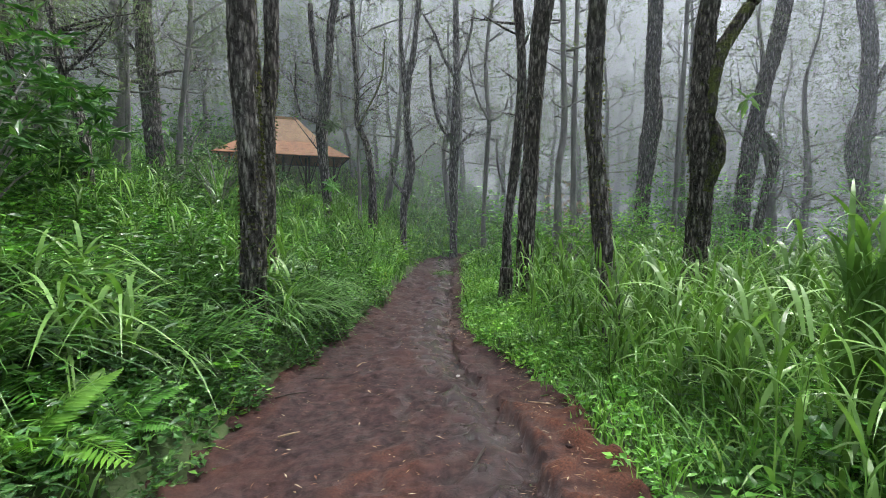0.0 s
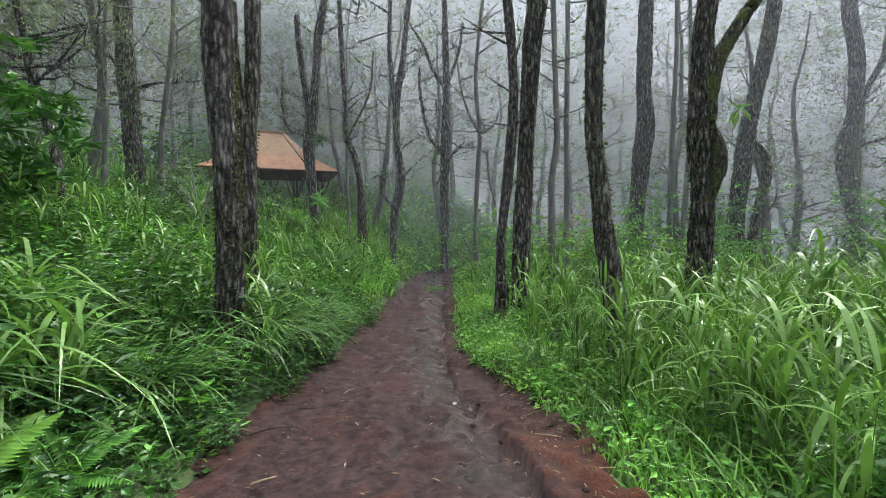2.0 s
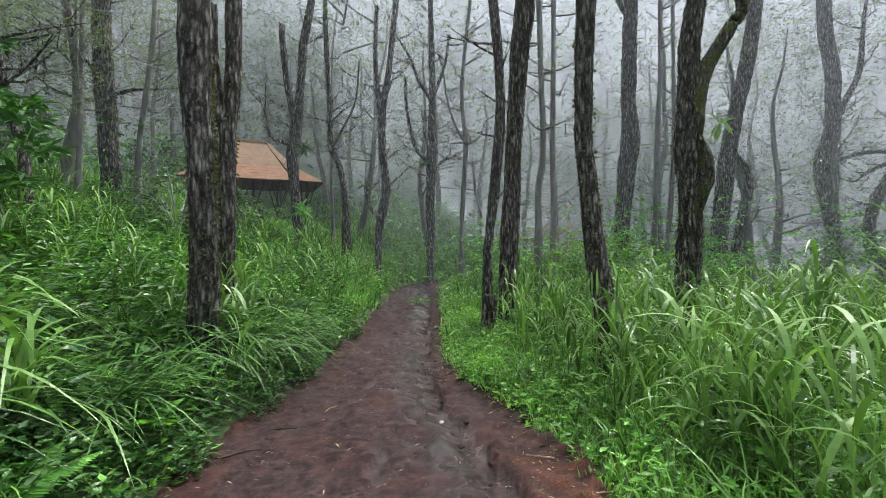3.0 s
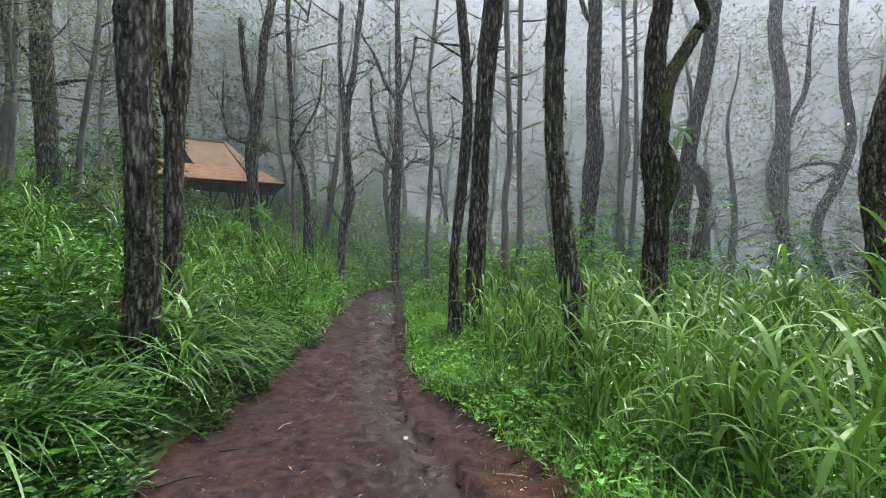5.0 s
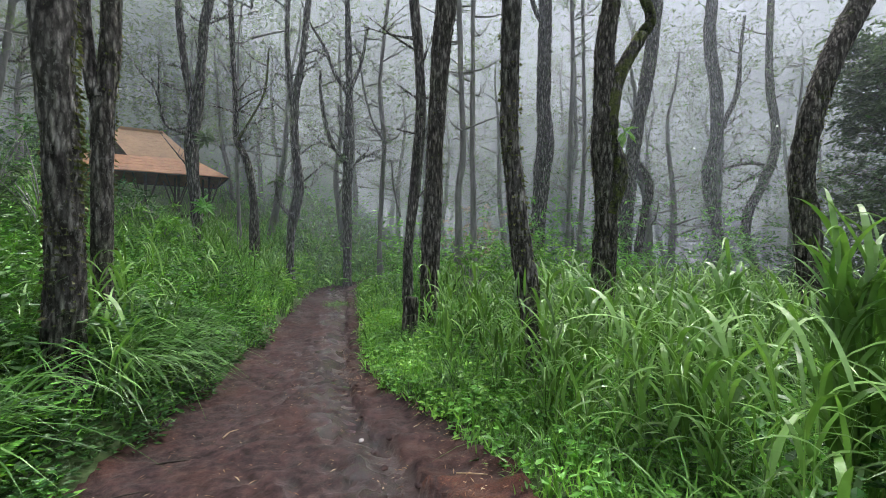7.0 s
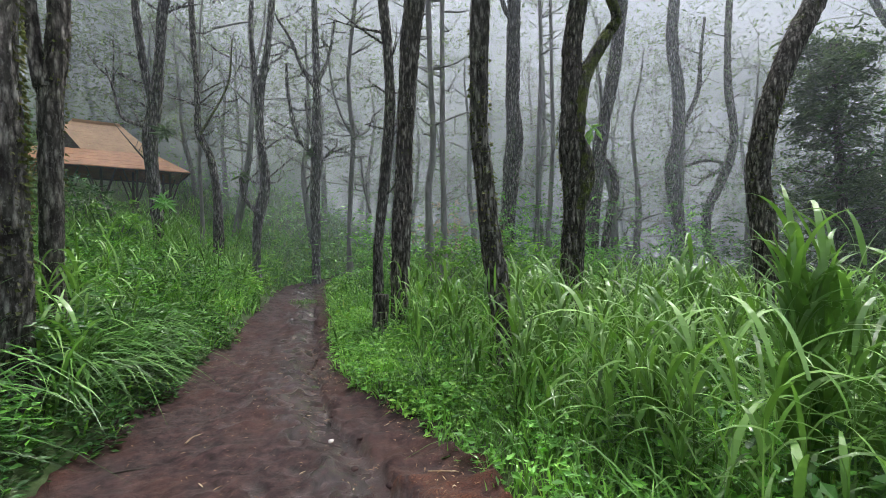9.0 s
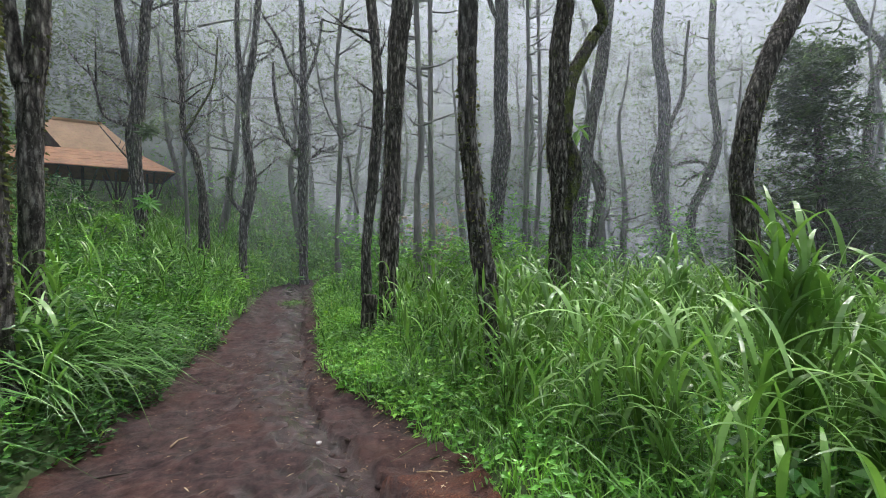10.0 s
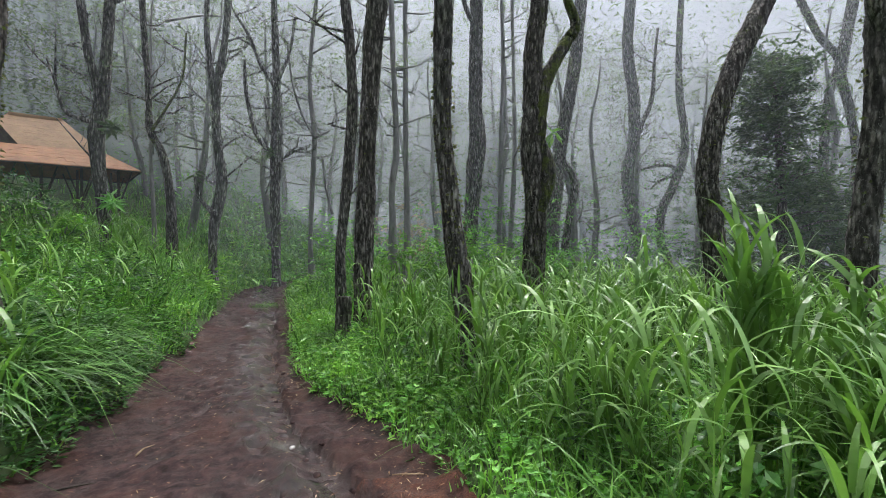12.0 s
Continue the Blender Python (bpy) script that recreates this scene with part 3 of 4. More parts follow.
tree("leaning brown tree with a bowed second stem", 14.2, [
    [(10.55, 10.98, 0.209), (10.20, 8.17, 0.226), (9.87, 6.58, 0.224), (9.53, 4.91, 0.244), (9.25, 3.26, 0.261), (9.08, 1.93, 0.259), (9.01, 0.02, 0.279)],
    [(9.48, 4.53, 0.084), (9.95, 3.97, 0.123), (10.02, 3.39, 0.151), (9.73, 2.41, 0.140), (9.57, 1.35, 0.140), (9.50, 0.20, 0.149)]], BARK_RED, seed=8, fine=True, tufts=100)
tree("crooked tree with a side branch in tall grass", 15, [
    [(13.58, 12.33, 0.223), (13.30, 9.21, 0.223), (13.50, 7.38, 0.244), (13.47, 5.60, 0.223), (13.19, 4.26, 0.264), (13.30, 2.94, 0.223), (13.56, 1.55, 0.223), (13.62, 0.45, 0.254)],
    [(14.74, 10.10, 0.051), (14.60, 8.72, 0.071), (14.38, 7.30, 0.092), (13.86, 6.31, 0.102), (13.50, 5.60, 0.101)]], BARK_RED, seed=9)
tree("thin winding tree with a bare branch", 15, [
    [(16.22, 12.58, 0.123), (15.91, 9.54, 0.134), (15.97, 7.60, 0.154), (16.13, 5.59, 0.175), (15.70, 4.19, 0.184), (14.97, 2.94, 0.194), (14.73, 1.75, 0.184), (15.13, 0.73, 0.184), (15.00, -0.85, 0.204)],
    [(13.60, 4.35, 0.041), (14.47, 4.62, 0.062), (15.35, 4.65, 0.072), (15.80, 4.37, 0.082)],
    [(14.22, 3.70, 0.031), (14.89, 4.12, 0.051), (15.70, 4.31, 0.062)]], BARK_RED, seed=10)
tree("thick dark leaning tree with moss at its foot", 6.0, [
    [(8.04, 6.08, 0.151), (7.58, 5.44, 0.158), (7.04, 4.63, 0.164), (6.64, 3.87, 0.164), (6.41, 3.16, 0.167), (6.31, 2.47, 0.171), (6.36, 1.78, 0.178), (6.41, 1.09, 0.186), (6.48, 0.14, 0.193)]], BARK_MOSS, seed=11, fine=True, tufts=400)
tree("tree with two entwined stems and a forked top", 10.4, [
    [(18.90, 10.42, 0.156), (18.56, 9.58, 0.170), (17.99, 7.60, 0.185), (17.98, 6.97, 0.156), (18.45, 5.74, 0.143), (18.57, 4.48, 0.134), (18.42, 3.19, 0.128), (17.86, 1.92, 0.128), (17.59, 1.29, 0.170)],
    [(15.27, 9.70, 0.112), (15.70, 9.07, 0.112), (16.72, 8.04, 0.121), (17.59, 7.61, 0.128), (17.67, 7.19, 0.128), (17.14, 6.00, 0.134), (16.74, 3.63, 0.141), (17.35, 2.29, 0.141), (17.60, 1.42, 0.155)]], BARK_RED, seed=12, fine=True)
tree("thick dark trunk forking high up", 3.5, [
    [(5.57, 4.25, 0.156), (5.43, 3.79, 0.136), (5.33, 3.35, 0.124), (5.3, 2.71, 0.12), (5.23, 1.92, 0.12), (5.18, 1.39, 0.124), (5.18, 0.61, 0.131)],
    [(5.0, 4.07, 0.058), (5.12, 3.78, 0.07), (5.28, 3.45, 0.078)]], BARK_RED, seed=13, fine=True, tufts=150)
tree("dark forked tree with creepers at its foot", 14.4, [
    [(-3.25, 8.35, 0.133), (-3.38, 7.63, 0.130), (-3.48, 6.39, 0.135), (-3.60, 5.37, 0.183), (-3.73, 4.20, 0.191), (-3.61, 2.85, 0.161), (-3.53, 1.77, 0.173)],
    [(-4.00, 8.19, 0.083), (-3.96, 7.53, 0.094), (-3.84, 6.34, 0.105), (-3.61, 5.22, 0.118)],
    [(-4.64, 6.10, 0.024), (-4.50, 5.60, 0.029), (-4.35, 4.95, 0.040), (-4.13, 4.77, 0.046), (-3.76, 4.68, 0.063)]], BARK_RED, seed=14, tufts=200)
tree("forked grey tree with a short stub", 14, [
    [(-0.65, 8.73, 0.093), (-0.73, 7.98, 0.092), (-0.84, 6.88, 0.092), (-1.06, 5.48, 0.116), (-1.06, 4.33, 0.129), (-0.96, 3.33, 0.143), (-1.08, 2.61, 0.149), (-1.19, 1.89, 0.122), (-1.2, 1.1, 0.128)],
    [(-1.2, 8.61, 0.064), (-1.24, 7.04, 0.076), (-1.12, 5.48, 0.084)],
    [(-1.57, 3.42, 0.037), (-1.49, 2.95, 0.05), (-1.33, 2.67, 0.057), (-1.12, 2.46, 0.077)]], BARK_PALE, seed=15)
tree("many-branched grey tree at the bend of the path", 16.6, [
    [(0.43, 10.29, 0.101), (0.46, 8.31, 0.119), (0.47, 6.70, 0.135), (0.44, 4.90, 0.187), (0.38, 3.45, 0.186), (0.38, 1.82, 0.161), (0.37, 0.65, 0.161)],
    [(-0.45, 7.47, 0.049), (-0.41, 6.42, 0.065), (-0.13, 5.12, 0.074), (0.36, 4.53, 0.084)],
    [(-0.69, 8.84, 0.040), (-0.30, 8.21, 0.057), (0.02, 7.36, 0.066), (0.44, 6.69, 0.077)],
    [(1.07, 8.96, 0.043), (0.88, 7.84, 0.052), (0.52, 6.88, 0.068)],
    [(1.06, 4.84, 0.027), (0.77, 4.58, 0.043), (0.46, 4.17, 0.059)],
    [(0.10, 6.30, 0.033), (0.21, 5.50, 0.050), (0.40, 4.89, 0.068)]], BARK_PALE, seed=16)
tree("slim grey tree with upswept branches", 17, [
    [(1.82, 10.72, 0.083), (1.62, 7.45, 0.1), (1.6, 5.37, 0.119), (1.55, 3.66, 0.119), (1.54, 1.57, 0.119)],
    [(0.91, 8.3, 0.035), (1.03, 7.2, 0.045), (1.23, 6.09, 0.054), (1.6, 5.27, 0.064)],
    [(2.34, 6.1, 0.047), (2.11, 5.56, 0.056), (1.64, 5.27, 0.064)],
    [(1.83, 4.62, 0.046), (1.96, 3.67, 0.056), (2.25, 2.72, 0.066)]], BARK_FAR, seed=17)
tree("crooked mossy tree near the hut", 16, [
    [(-3.05, 9.21, 0.086), (-3.01, 7.64, 0.086), (-2.94, 6.07, 0.087), (-2.9, 4.96, 0.107), (-2.58, 4.19, 0.123), (-2.43, 2.83, 0.138)],
    [(-1.96, 7.8, 0.028), (-2.1, 6.48, 0.035), (-2.56, 5.47, 0.041), (-2.87, 4.89, 0.054)]], BARK_MOSS, seed=18)
tree("thin grey tree near the hut", 17, [
    [(-3.12, 7.05, 0.05), (-3.06, 5.03, 0.064), (-3.01, 4.02, 0.079), (-3.01, 2.92, 0.079)]], BARK_FAR, seed=19)
tree("dark tree with bare side branches on the slope", 13, [
    [(-8.18, 8.83, 0.229), (-8.18, 6.85, 0.257), (-8.09, 4.75, 0.262), (-7.94, 3.15, 0.265), (-7.90, 2.32, 0.280)],
    [(-10.07, 6.33, 0.019), (-9.44, 5.78, 0.033), (-8.79, 5.54, 0.046), (-8.17, 5.46, 0.061)],
    [(-6.06, 5.82, 0.015), (-6.87, 5.76, 0.028), (-7.51, 5.73, 0.042), (-8.08, 5.54, 0.055)],
    [(-9.14, 7.27, 0.027), (-8.67, 6.65, 0.040), (-8.27, 6.17, 0.054)]], BARK_RED, seed=20, tufts=200, crown_n=2600)
tree("bent dark tree on the slope", 8.5, [
    [(-7.08, 6.15, 0.072), (-6.99, 5.03, 0.077), (-6.81, 4.09, 0.095), (-6.54, 3.35, 0.097), (-6.46, 2.81, 0.102)],
    [(-6.33, 4.69, 0.012), (-6.49, 4.57, 0.02), (-6.81, 4.27, 0.028)]], BARK_RED, seed=21, crown_n=2200)
tree("slim tree on the slope", 9.5, [
    [(-8.81, 6.69, 0.061), (-8.76, 6.03, 0.066), (-8.7, 4.37, 0.067), (-8.63, 3.36, 0.076)]], BARK_RED, seed=22, crown_n=2200)
tree("slim grey tree far up the slope", 12.5, [
    [(-6.49, 8.31, 0.078), (-6.69, 6.58, 0.091), (-6.87, 5.41, 0.098), (-7.02, 3.93, 0.105)]], BARK_FAR, seed=23, crown_n=2200)
tree("slim grey tree far up the slope", 11.5, [
    [(-7.6, 7.77, 0.073), (-7.62, 6.18, 0.079), (-7.7, 4.56, 0.086), (-7.8, 3.46, 0.092)]], BARK_FAR, seed=24, crown_n=2200)
tree("slim upright tree in the misty wood", 13, [
    [(6.68, 9.47, 0.074), (6.63, 6.8, 0.083), (6.63, 4.64, 0.099), (6.42, 1.81, 0.115)]], BARK_FAR, seed=25)
tree("slim upright tree in the misty wood", 14, [
    [(7.58, 10.2, 0.072), (7.58, 6.74, 0.081), (7.58, 4.38, 0.108), (7.43, 1.65, 0.126)]], BARK_FAR, seed=26)
tree("stump-like slender tree in the undergrowth", 12, [
    [(3.0, 8.06, 0.097), (3.1, 5.71, 0.097), (3.04, 4.03, 0.111), (2.91, 3.05, 0.124), (2.97, 2.08, 0.138)]], BARK_FAR, seed=27)
tree("slender tree in the undergrowth", 12.5, [
    [(3.51, 8.43, 0.088), (3.52, 5.93, 0.088), (3.55, 4.17, 0.103), (3.42, 2.11, 0.117)]], BARK_FAR, seed=28)


# ---- background wood: slender forked trees, seen through the mist ----
def slender(seed):
    rng = np.random.RandomState(seed)
    root = tagged(new("tree"), "slender forked tree fading into grey mist", "tree", "background trees")
    h = rng.uniform(8, 11)
    pts = [(0, 0, -0.4, 0.16)]
    x = y = 0.0
    for z in np.linspace(1, h, 8):
        x += rng.uniform(-0.22, 0.22)
        y += rng.uniform(-0.22, 0.22)
        pts.append((x, y, z, 0.14 * (1.05 - z / h) + 0.015))
    v, t = tube(pts, 9, 0.5, 0.08, 0, seed)
    arrays("trunk", v, t, BARK_FAR, root, smooth=True)
    line = spline(pts, 0.2)
    tubes, ends = [], []
    for k in range(19):
        b = line[int(len(line) * rng.uniform(0.28, 0.97))]
        a = rng.uniform(0, 6.28)
        L = rng.uniform(0.7, 2.4) * (1.2 - 0.5 * b[2] / h)
        up = rng.uniform(-0.1, 1.0)
        e = b[:3] + np.array([math.cos(a), math.sin(a), up]) * L
        mid = b[:3] + np.array([math.cos(a), math.sin(a), up * 0.85]) * L * 0.5 + rng.normal(0, 0.07, 3)
        tubes.append(tube([(*b[:3], b[3] * 0.35), (*mid, b[3] * 0.22), (*e, 0.008)], 5, 0.7, 0.05, 0, k))
        for q in range(3):
            c = mid + (e - mid) * rng.uniform(0, 1)
            f = c + rng.normal(0, 0.5, 3) + (0, 0, 0.3)
            tubes.append(tube([(*c, 0.016), (*f, 0.005)], 3, 2.0, 0, 0, q))
            ends.append(f)
        ends.append(e)
    v, t = joined(*tubes)
    tagged(arrays("branchwork", v, t, BARK_FAR, root, smooth=True), kind="stuff")
    ends = [e for e in ends if e[2] > 3.5]
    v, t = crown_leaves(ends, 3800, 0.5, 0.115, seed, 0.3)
    arrays("crown", v, t, HAZED_CROWN, root)
    return root


rng = np.random.RandomState(11)
kinds, taken = [slender(s) for s in range(6)], [(-8.4, 24.4)]
count = 0
for _ in range(6000):
    if count >= 190:
        break
    b, d = radians(rng.uniform(-55, 74) if rng.uniform() < 0.6 else rng.uniform(-58, -8)), 12.5 + 36 * rng.uniform(0, 1) ** 1.3
    x, y = d * math.sin(b), d * math.cos(b)
    if (y < 19 and -6 < x < 7) or (x < 0 and y < 14 and x > -8) or (x - 3.2) ** 2 + (y - 20) ** 2 < 2 or abs(x + 7.6) < 5 and 14 < y < 29:
        continue
    if x > 4 and d < 17.5:
        continue
    if any((x - a) ** 2 + (y - b) ** 2 < 3.2 for a, b in taken):
        continue
    taken.append((x, y))
    m = Matrix.LocRotScale((x, y, float(land(x, y)) - 0.1), Euler((rng.uniform(-0.06, 0.06), rng.uniform(-0.06, 0.06), rng.uniform(0, 6.28))), None)
    if count < len(kinds):
        kinds[count].matrix_basis = m
    else:
        copy_thing(kinds[count % len(kinds)], m)
    count += 1


# far foliage closing the wood, in ragged drifts with gaps
def far_foliage(name, label, n, b0, b1, d0, d1, low, high, size, seed, material=HAZED_CROWN):
    rg = np.random.RandomState(seed)
    k = n // 40
    b, d = np.radians(rg.uniform(b0, b1, k)), rg.uniform(d0, d1, k)
    clearing = (np.abs(np.degrees(b) + 19) < 13) & (d < 31)
    d = np.where(clearing, 31 + rg.uniform(0, 5, k), d)
    x, y = d * np.sin(b), d * np.cos(b)
    z = land(x, y) + rg.uniform(low, high, k)
    c = np.repeat(np.stack([x, y, z], -1), 40, 0)
    m = len(c)
    at = c + rg.normal(0, 1, (m, 3)) * (1.1, 1.1, 0.32)
    v, t = sprigs(at, rg.normal(0, 1, (m, 3)) * (1, 1, 0.4), rg.normal(0, 0.6, (m, 3)) + (0, 0, 1), rg.uniform(0.6, 1.4, m) * size, rg.uniform(0.18, 0.3, m) * size)
    return tagged(arrays(name, v, t, material), label, "foliage", kind="stuff")


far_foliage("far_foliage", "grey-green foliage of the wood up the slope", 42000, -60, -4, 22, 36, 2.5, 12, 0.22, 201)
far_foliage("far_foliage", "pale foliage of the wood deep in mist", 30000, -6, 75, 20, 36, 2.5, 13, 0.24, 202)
far_foliage("far_undergrowth", "green undergrowth at the foot of the far wood", 30000, -58, 72, 15, 32, 0.1, 1.3, 0.24, 203, WEED)


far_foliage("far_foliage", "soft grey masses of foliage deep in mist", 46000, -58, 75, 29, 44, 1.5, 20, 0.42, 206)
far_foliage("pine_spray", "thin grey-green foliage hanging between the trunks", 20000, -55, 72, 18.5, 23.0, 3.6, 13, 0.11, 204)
far_foliage("pine_spray", "dull green foliage of saplings between the trunks", 9000, 8, 70, 13.5, 21.0, 0.4, 4.5, 0.13, 205, SHRUB)


# ---- hut on the slope ----
def prism(bm, a, b, w, d):
    """A square bar from a to b."""
    a, b = Vector(a), Vector(b)
    q = (b - a).to_track_quat("Z", "Y").to_matrix().to_4x4()
    bmesh.ops.create_cube(bm, size=1, matrix=Matrix.Translation((a + b) / 2) @ q @ Matrix.Diagonal((w, d, (b - a).length, 1)))


def hut(x0, x1, y0, y1, floor_z, eave_z, turn):
    root = tagged(new("hut"), "open-sided hut with a weathered orange hipped roof", "hut")
    root.location = ((x0 + x1) / 2, (y0 + y1) / 2, floor_z)
    root.rotation_euler = (0, 0, radians(turn))
    cx, cy, off = (x0 + x1) / 2, (y0 + y1) / 2, Vector(root.location)

    def slope(name, mat, lower, upper, label):
        bm = bmesh.new()
        n = 24
        for i in range(n):
            u0, u1 = i / n, (i + 0.998) / n
            for k in range(5):
                w0, w1 = k / 5, (k + 1.02) / 5
                def at(u, w, lift):
                    p = Vector(lower[0]).lerp(Vector(lower[1]), u).lerp(Vector(upper[0]).lerp(Vector(upper[1]), u), w)
                    return p + Vector((0, 0, lift)) - off
                j = random.uniform(-0.006, 0.006)
                c = [(u0, w0, 0.03 + j), (u1, w0, 0.03 + j), (u1, w1, 0.026 + j), (u0, w1, 0.026 + j)]
                top = [bm.verts.new(at(*q)) for q in c]
                low = [bm.verts.new(at(q[0], q[1], q[2] - 0.06)) for q in c]
                bm.faces.new(top)
                bm.faces.new(low[::-1])
                for a in range(4):
                    bm.faces.new((top[a], low[a], low[(a + 1) % 4], top[(a + 1) % 4]))
        part(name, bm, mat, root, label)

    zk, zr = eave_z + 0.8, eave_z + 2.15
    ring = lambda d, z: [(x0 + d, y0 + d * 0.85, z), (x1 - d, y0 + d * 0.85, z), (x1 - d, y1 - d * 0.85, z), (x0 + d, y1 - d * 0.85, z)]
    e, k = ring(0, eave_z), ring(1.2, zk)
    rl, rr = (x0 + 2.2, cy, zr), (x1 - 2.45, cy, zr)
    for a, b in ((0, 1), (1, 2), (2, 3), (3, 0)):
        slope("lower_roof", ROOF, (e[a], e[b]), (k[a], k[b]), "rust-orange roof skirt")
    slope("upper_roof", ROOF_PALE, (k[0], k[1]), (rl, rr), "faded tan roof")
    slope("upper_roof", ROOF_PALE, (k[1], k[2]), (rr, rr), "faded tan roof")
    slope("upper_roof", ROOF_PALE, (k[2], k[3]), (rr, rl), "faded tan roof")
    slope("upper_roof", ROOF_PALE, (k[3], k[0]), (rl, rl), "faded tan roof")
    bm = bmesh.new()
    prism(bm, Vector(rl) - off, Vector(rr) - off, 0.16, 0.12)
    part("ridge_cap", bm, ROOF_PALE, root)
    bm = bmesh.new()
    for a in range(4):
        prism(bm, Vector(e[a]) - off - Vector((0, 0, 0.03)), Vector(e[(a + 1) % 4]) - off - Vector((0, 0, 0.03)), 0.05, 0.05)
    part("eave_board", bm, TIMBER, root)
    # small dark gablet on the front slope
    bm = bmesh.new()
    gx = x0 + 1.95
    g = [Vector((gx - 0.5, y0 + 1.0, zk - 0.1)), Vector((gx + 0.62, y0 + 1.0, zk - 0.1)), Vector((gx, y0 + 1.0, zk + 0.75)), Vector((gx, y0 + 2.3, zk + 0.75)), Vector((gx - 0.5, y0 + 1.9, zk)), Vector((gx + 0.62, y0 + 1.9, zk))]
    w = [bm.verts.new(p - off) for p in g]
    for f in ((0, 1, 2), (0, 2, 3, 4), (1, 5, 3, 2)):
        bm.faces.new([w[i] for i in f])
    part("gablet", bm, TIMBER, root, "dark gable opening")
    posts = [(x0 + 0.7 + i * (x1 - x0 - 1.4) / 4, yy) for i in range(5) for yy in (y0 + 0.7, y1 - 0.7)]
    for x, y in posts:
        bm = bmesh.new()
        prism(bm, Vector((x, y, floor_z - 0.6)) - off, Vector((x, y, eave_z + 0.3)) - off, 0.09, 0.09)
        part("post", bm, TIMBER, root)
        for s in (-1, 1):
            bm = bmesh.new()
            prism(bm, Vector((x, y, floor_z + 0.75)) - off, Vector((x + 0.5 * s, y, eave_z + 0.1)) - off, 0.05, 0.05)
            part("brace", bm, TIMBER, root)
    bm = bmesh.new()
    prism(bm, Vector((x0 + 0.5, cy, floor_z + 0.5)) - off, Vector((x1 - 1.2, cy, floor_z + 0.5)) - off, 1.3, 0.06)
    part("platform", bm, TIMBER, root, "dark raised sitting platform")
    return root


hut(-11.5, -5.2, 22.45, 26.35, 2.75, 4.94, 20)


# ---- grass and undergrowth ----
def scatter(n, x0, x1, y0, y1, gap, seed, thin=0.0, clump=0.0):
    """Places beside the path, at least gap from its edge; thinner further off, in drifts."""
    rg = np.random.RandomState(seed)
    x, y = rg.uniform(x0, x1, n), rg.uniform(y0, y1, n)
    keep = off_path(x, y) > gap
    if thin:
        keep &= rg.uniform(0, 1, n) < np.exp(-thin * np.hypot(x, y - 1))
    if clump:
        keep &= wave(x, y, 2.6, seed) + rg.uniform(-1, 1, n) > clump - 0.4
    x, y = x[keep], y[keep]
    return np.stack([x, y, land(x, y) - 0.03], -1), rg


def meadow(name, label, n, box, gap, seed, h, w, lean, droop, material, drift=None, seg=4, thin=0.0, clump=0.0):
    base, rg = scatter(n, *box, gap, seed, thin, clump)
    k = len(base)
    patch = 0.8 + 0.35 * wave(base[:, 0], base[:, 1], 1.3, seed)
    edge = 0.6 + 0.4 * smooth01((off_path(base[:, 0], base[:, 1]) - gap) / 0.7)
    az = rg.uniform(0, 2 * np.pi, k) if drift is None else rg.normal(drift, 1.7, k)
    v, t = blades(base, rg.uniform(*h, k) * patch * edge, rg.uniform(*w, k), az, rg.uniform(*lean, k), rg.uniform(*droop, k), seg)
    return tagged(arrays(name, v, t, material), label, "grass", kind="stuff")


meadow("grass", "fresh green meadow grass on the slope beside the path", 34000, (-9, -1.0, -2.5, 12), 0.0, 1, (0.3, 0.75), (0.011, 0.027), (0.05, 0.5), (0.2, 1.1), GRASS, 0.0, thin=0.06)
meadow("grass", "fresh green grass between the trees", 22000, (0.2, 12, -2.5, 13), 0.0, 2, (0.2, 0.55), (0.011, 0.026), (0.05, 0.45), (0.2, 1.0), GRASS, thin=0.06)
meadow("grass", "lush green grass below the hut", 26000, (-11, 1.0, 8, 21), 0.05, 5, (0.45, 0.95), (0.018, 0.04), (0.05, 0.45), (0.2, 1.0), GRASS, seg=3)
meadow("grass", "lush green grass further up the slope", 32000, (-24, 4, 9, 34), 0.05, 3, (0.45, 1.0), (0.02, 0.045), (0.05, 0.4), (0.2, 1.0), GRASS, seg=3)
meadow("grass", "lush green grass thinning into the mist", 34000, (0.5, 30, 10, 34), 0.05, 4, (0.4, 0.95), (0.02, 0.045), (0.05, 0.4), (0.2, 1.0), GRASS, seg=3)
meadow("grass", "short bright grass along the path edge", 26000, (0.2, 4.5, 2.5, 12), 0.0, 6, (0.22, 0.62), (0.009, 0.02), (0.02, 0.35), (0.1, 0.8), VERGE)


def arching(name, label, tufts, per, box, gap0, gap1, seed, h, w, drift):
    """Dense tufts of long arching grass along the verge."""
    base, rg = scatter(tufts * 6, *box, gap0, seed)
    base = base[off_path(base[:, 0], base[:, 1]) < gap1][:tufts]
    k = len(base)
    b = np.repeat(base, per, 0) + rg.normal(0, 0.075, (k * per, 3)) * (1, 1, 0)
    hs = np.repeat(rg.uniform(0.7, 1.1, k), per) * rg.uniform(*h, k * per)
    v, t = blades(b, hs, rg.uniform(*w, k * per), rg.normal(drift, 1.0, k * per), rg.uniform(0.15, 0.6, k * per), rg.uniform(0.5, 1.15, k * per), 6)
    return tagged(arrays(name, v, t, LONG), label, "grass", kind="stuff")


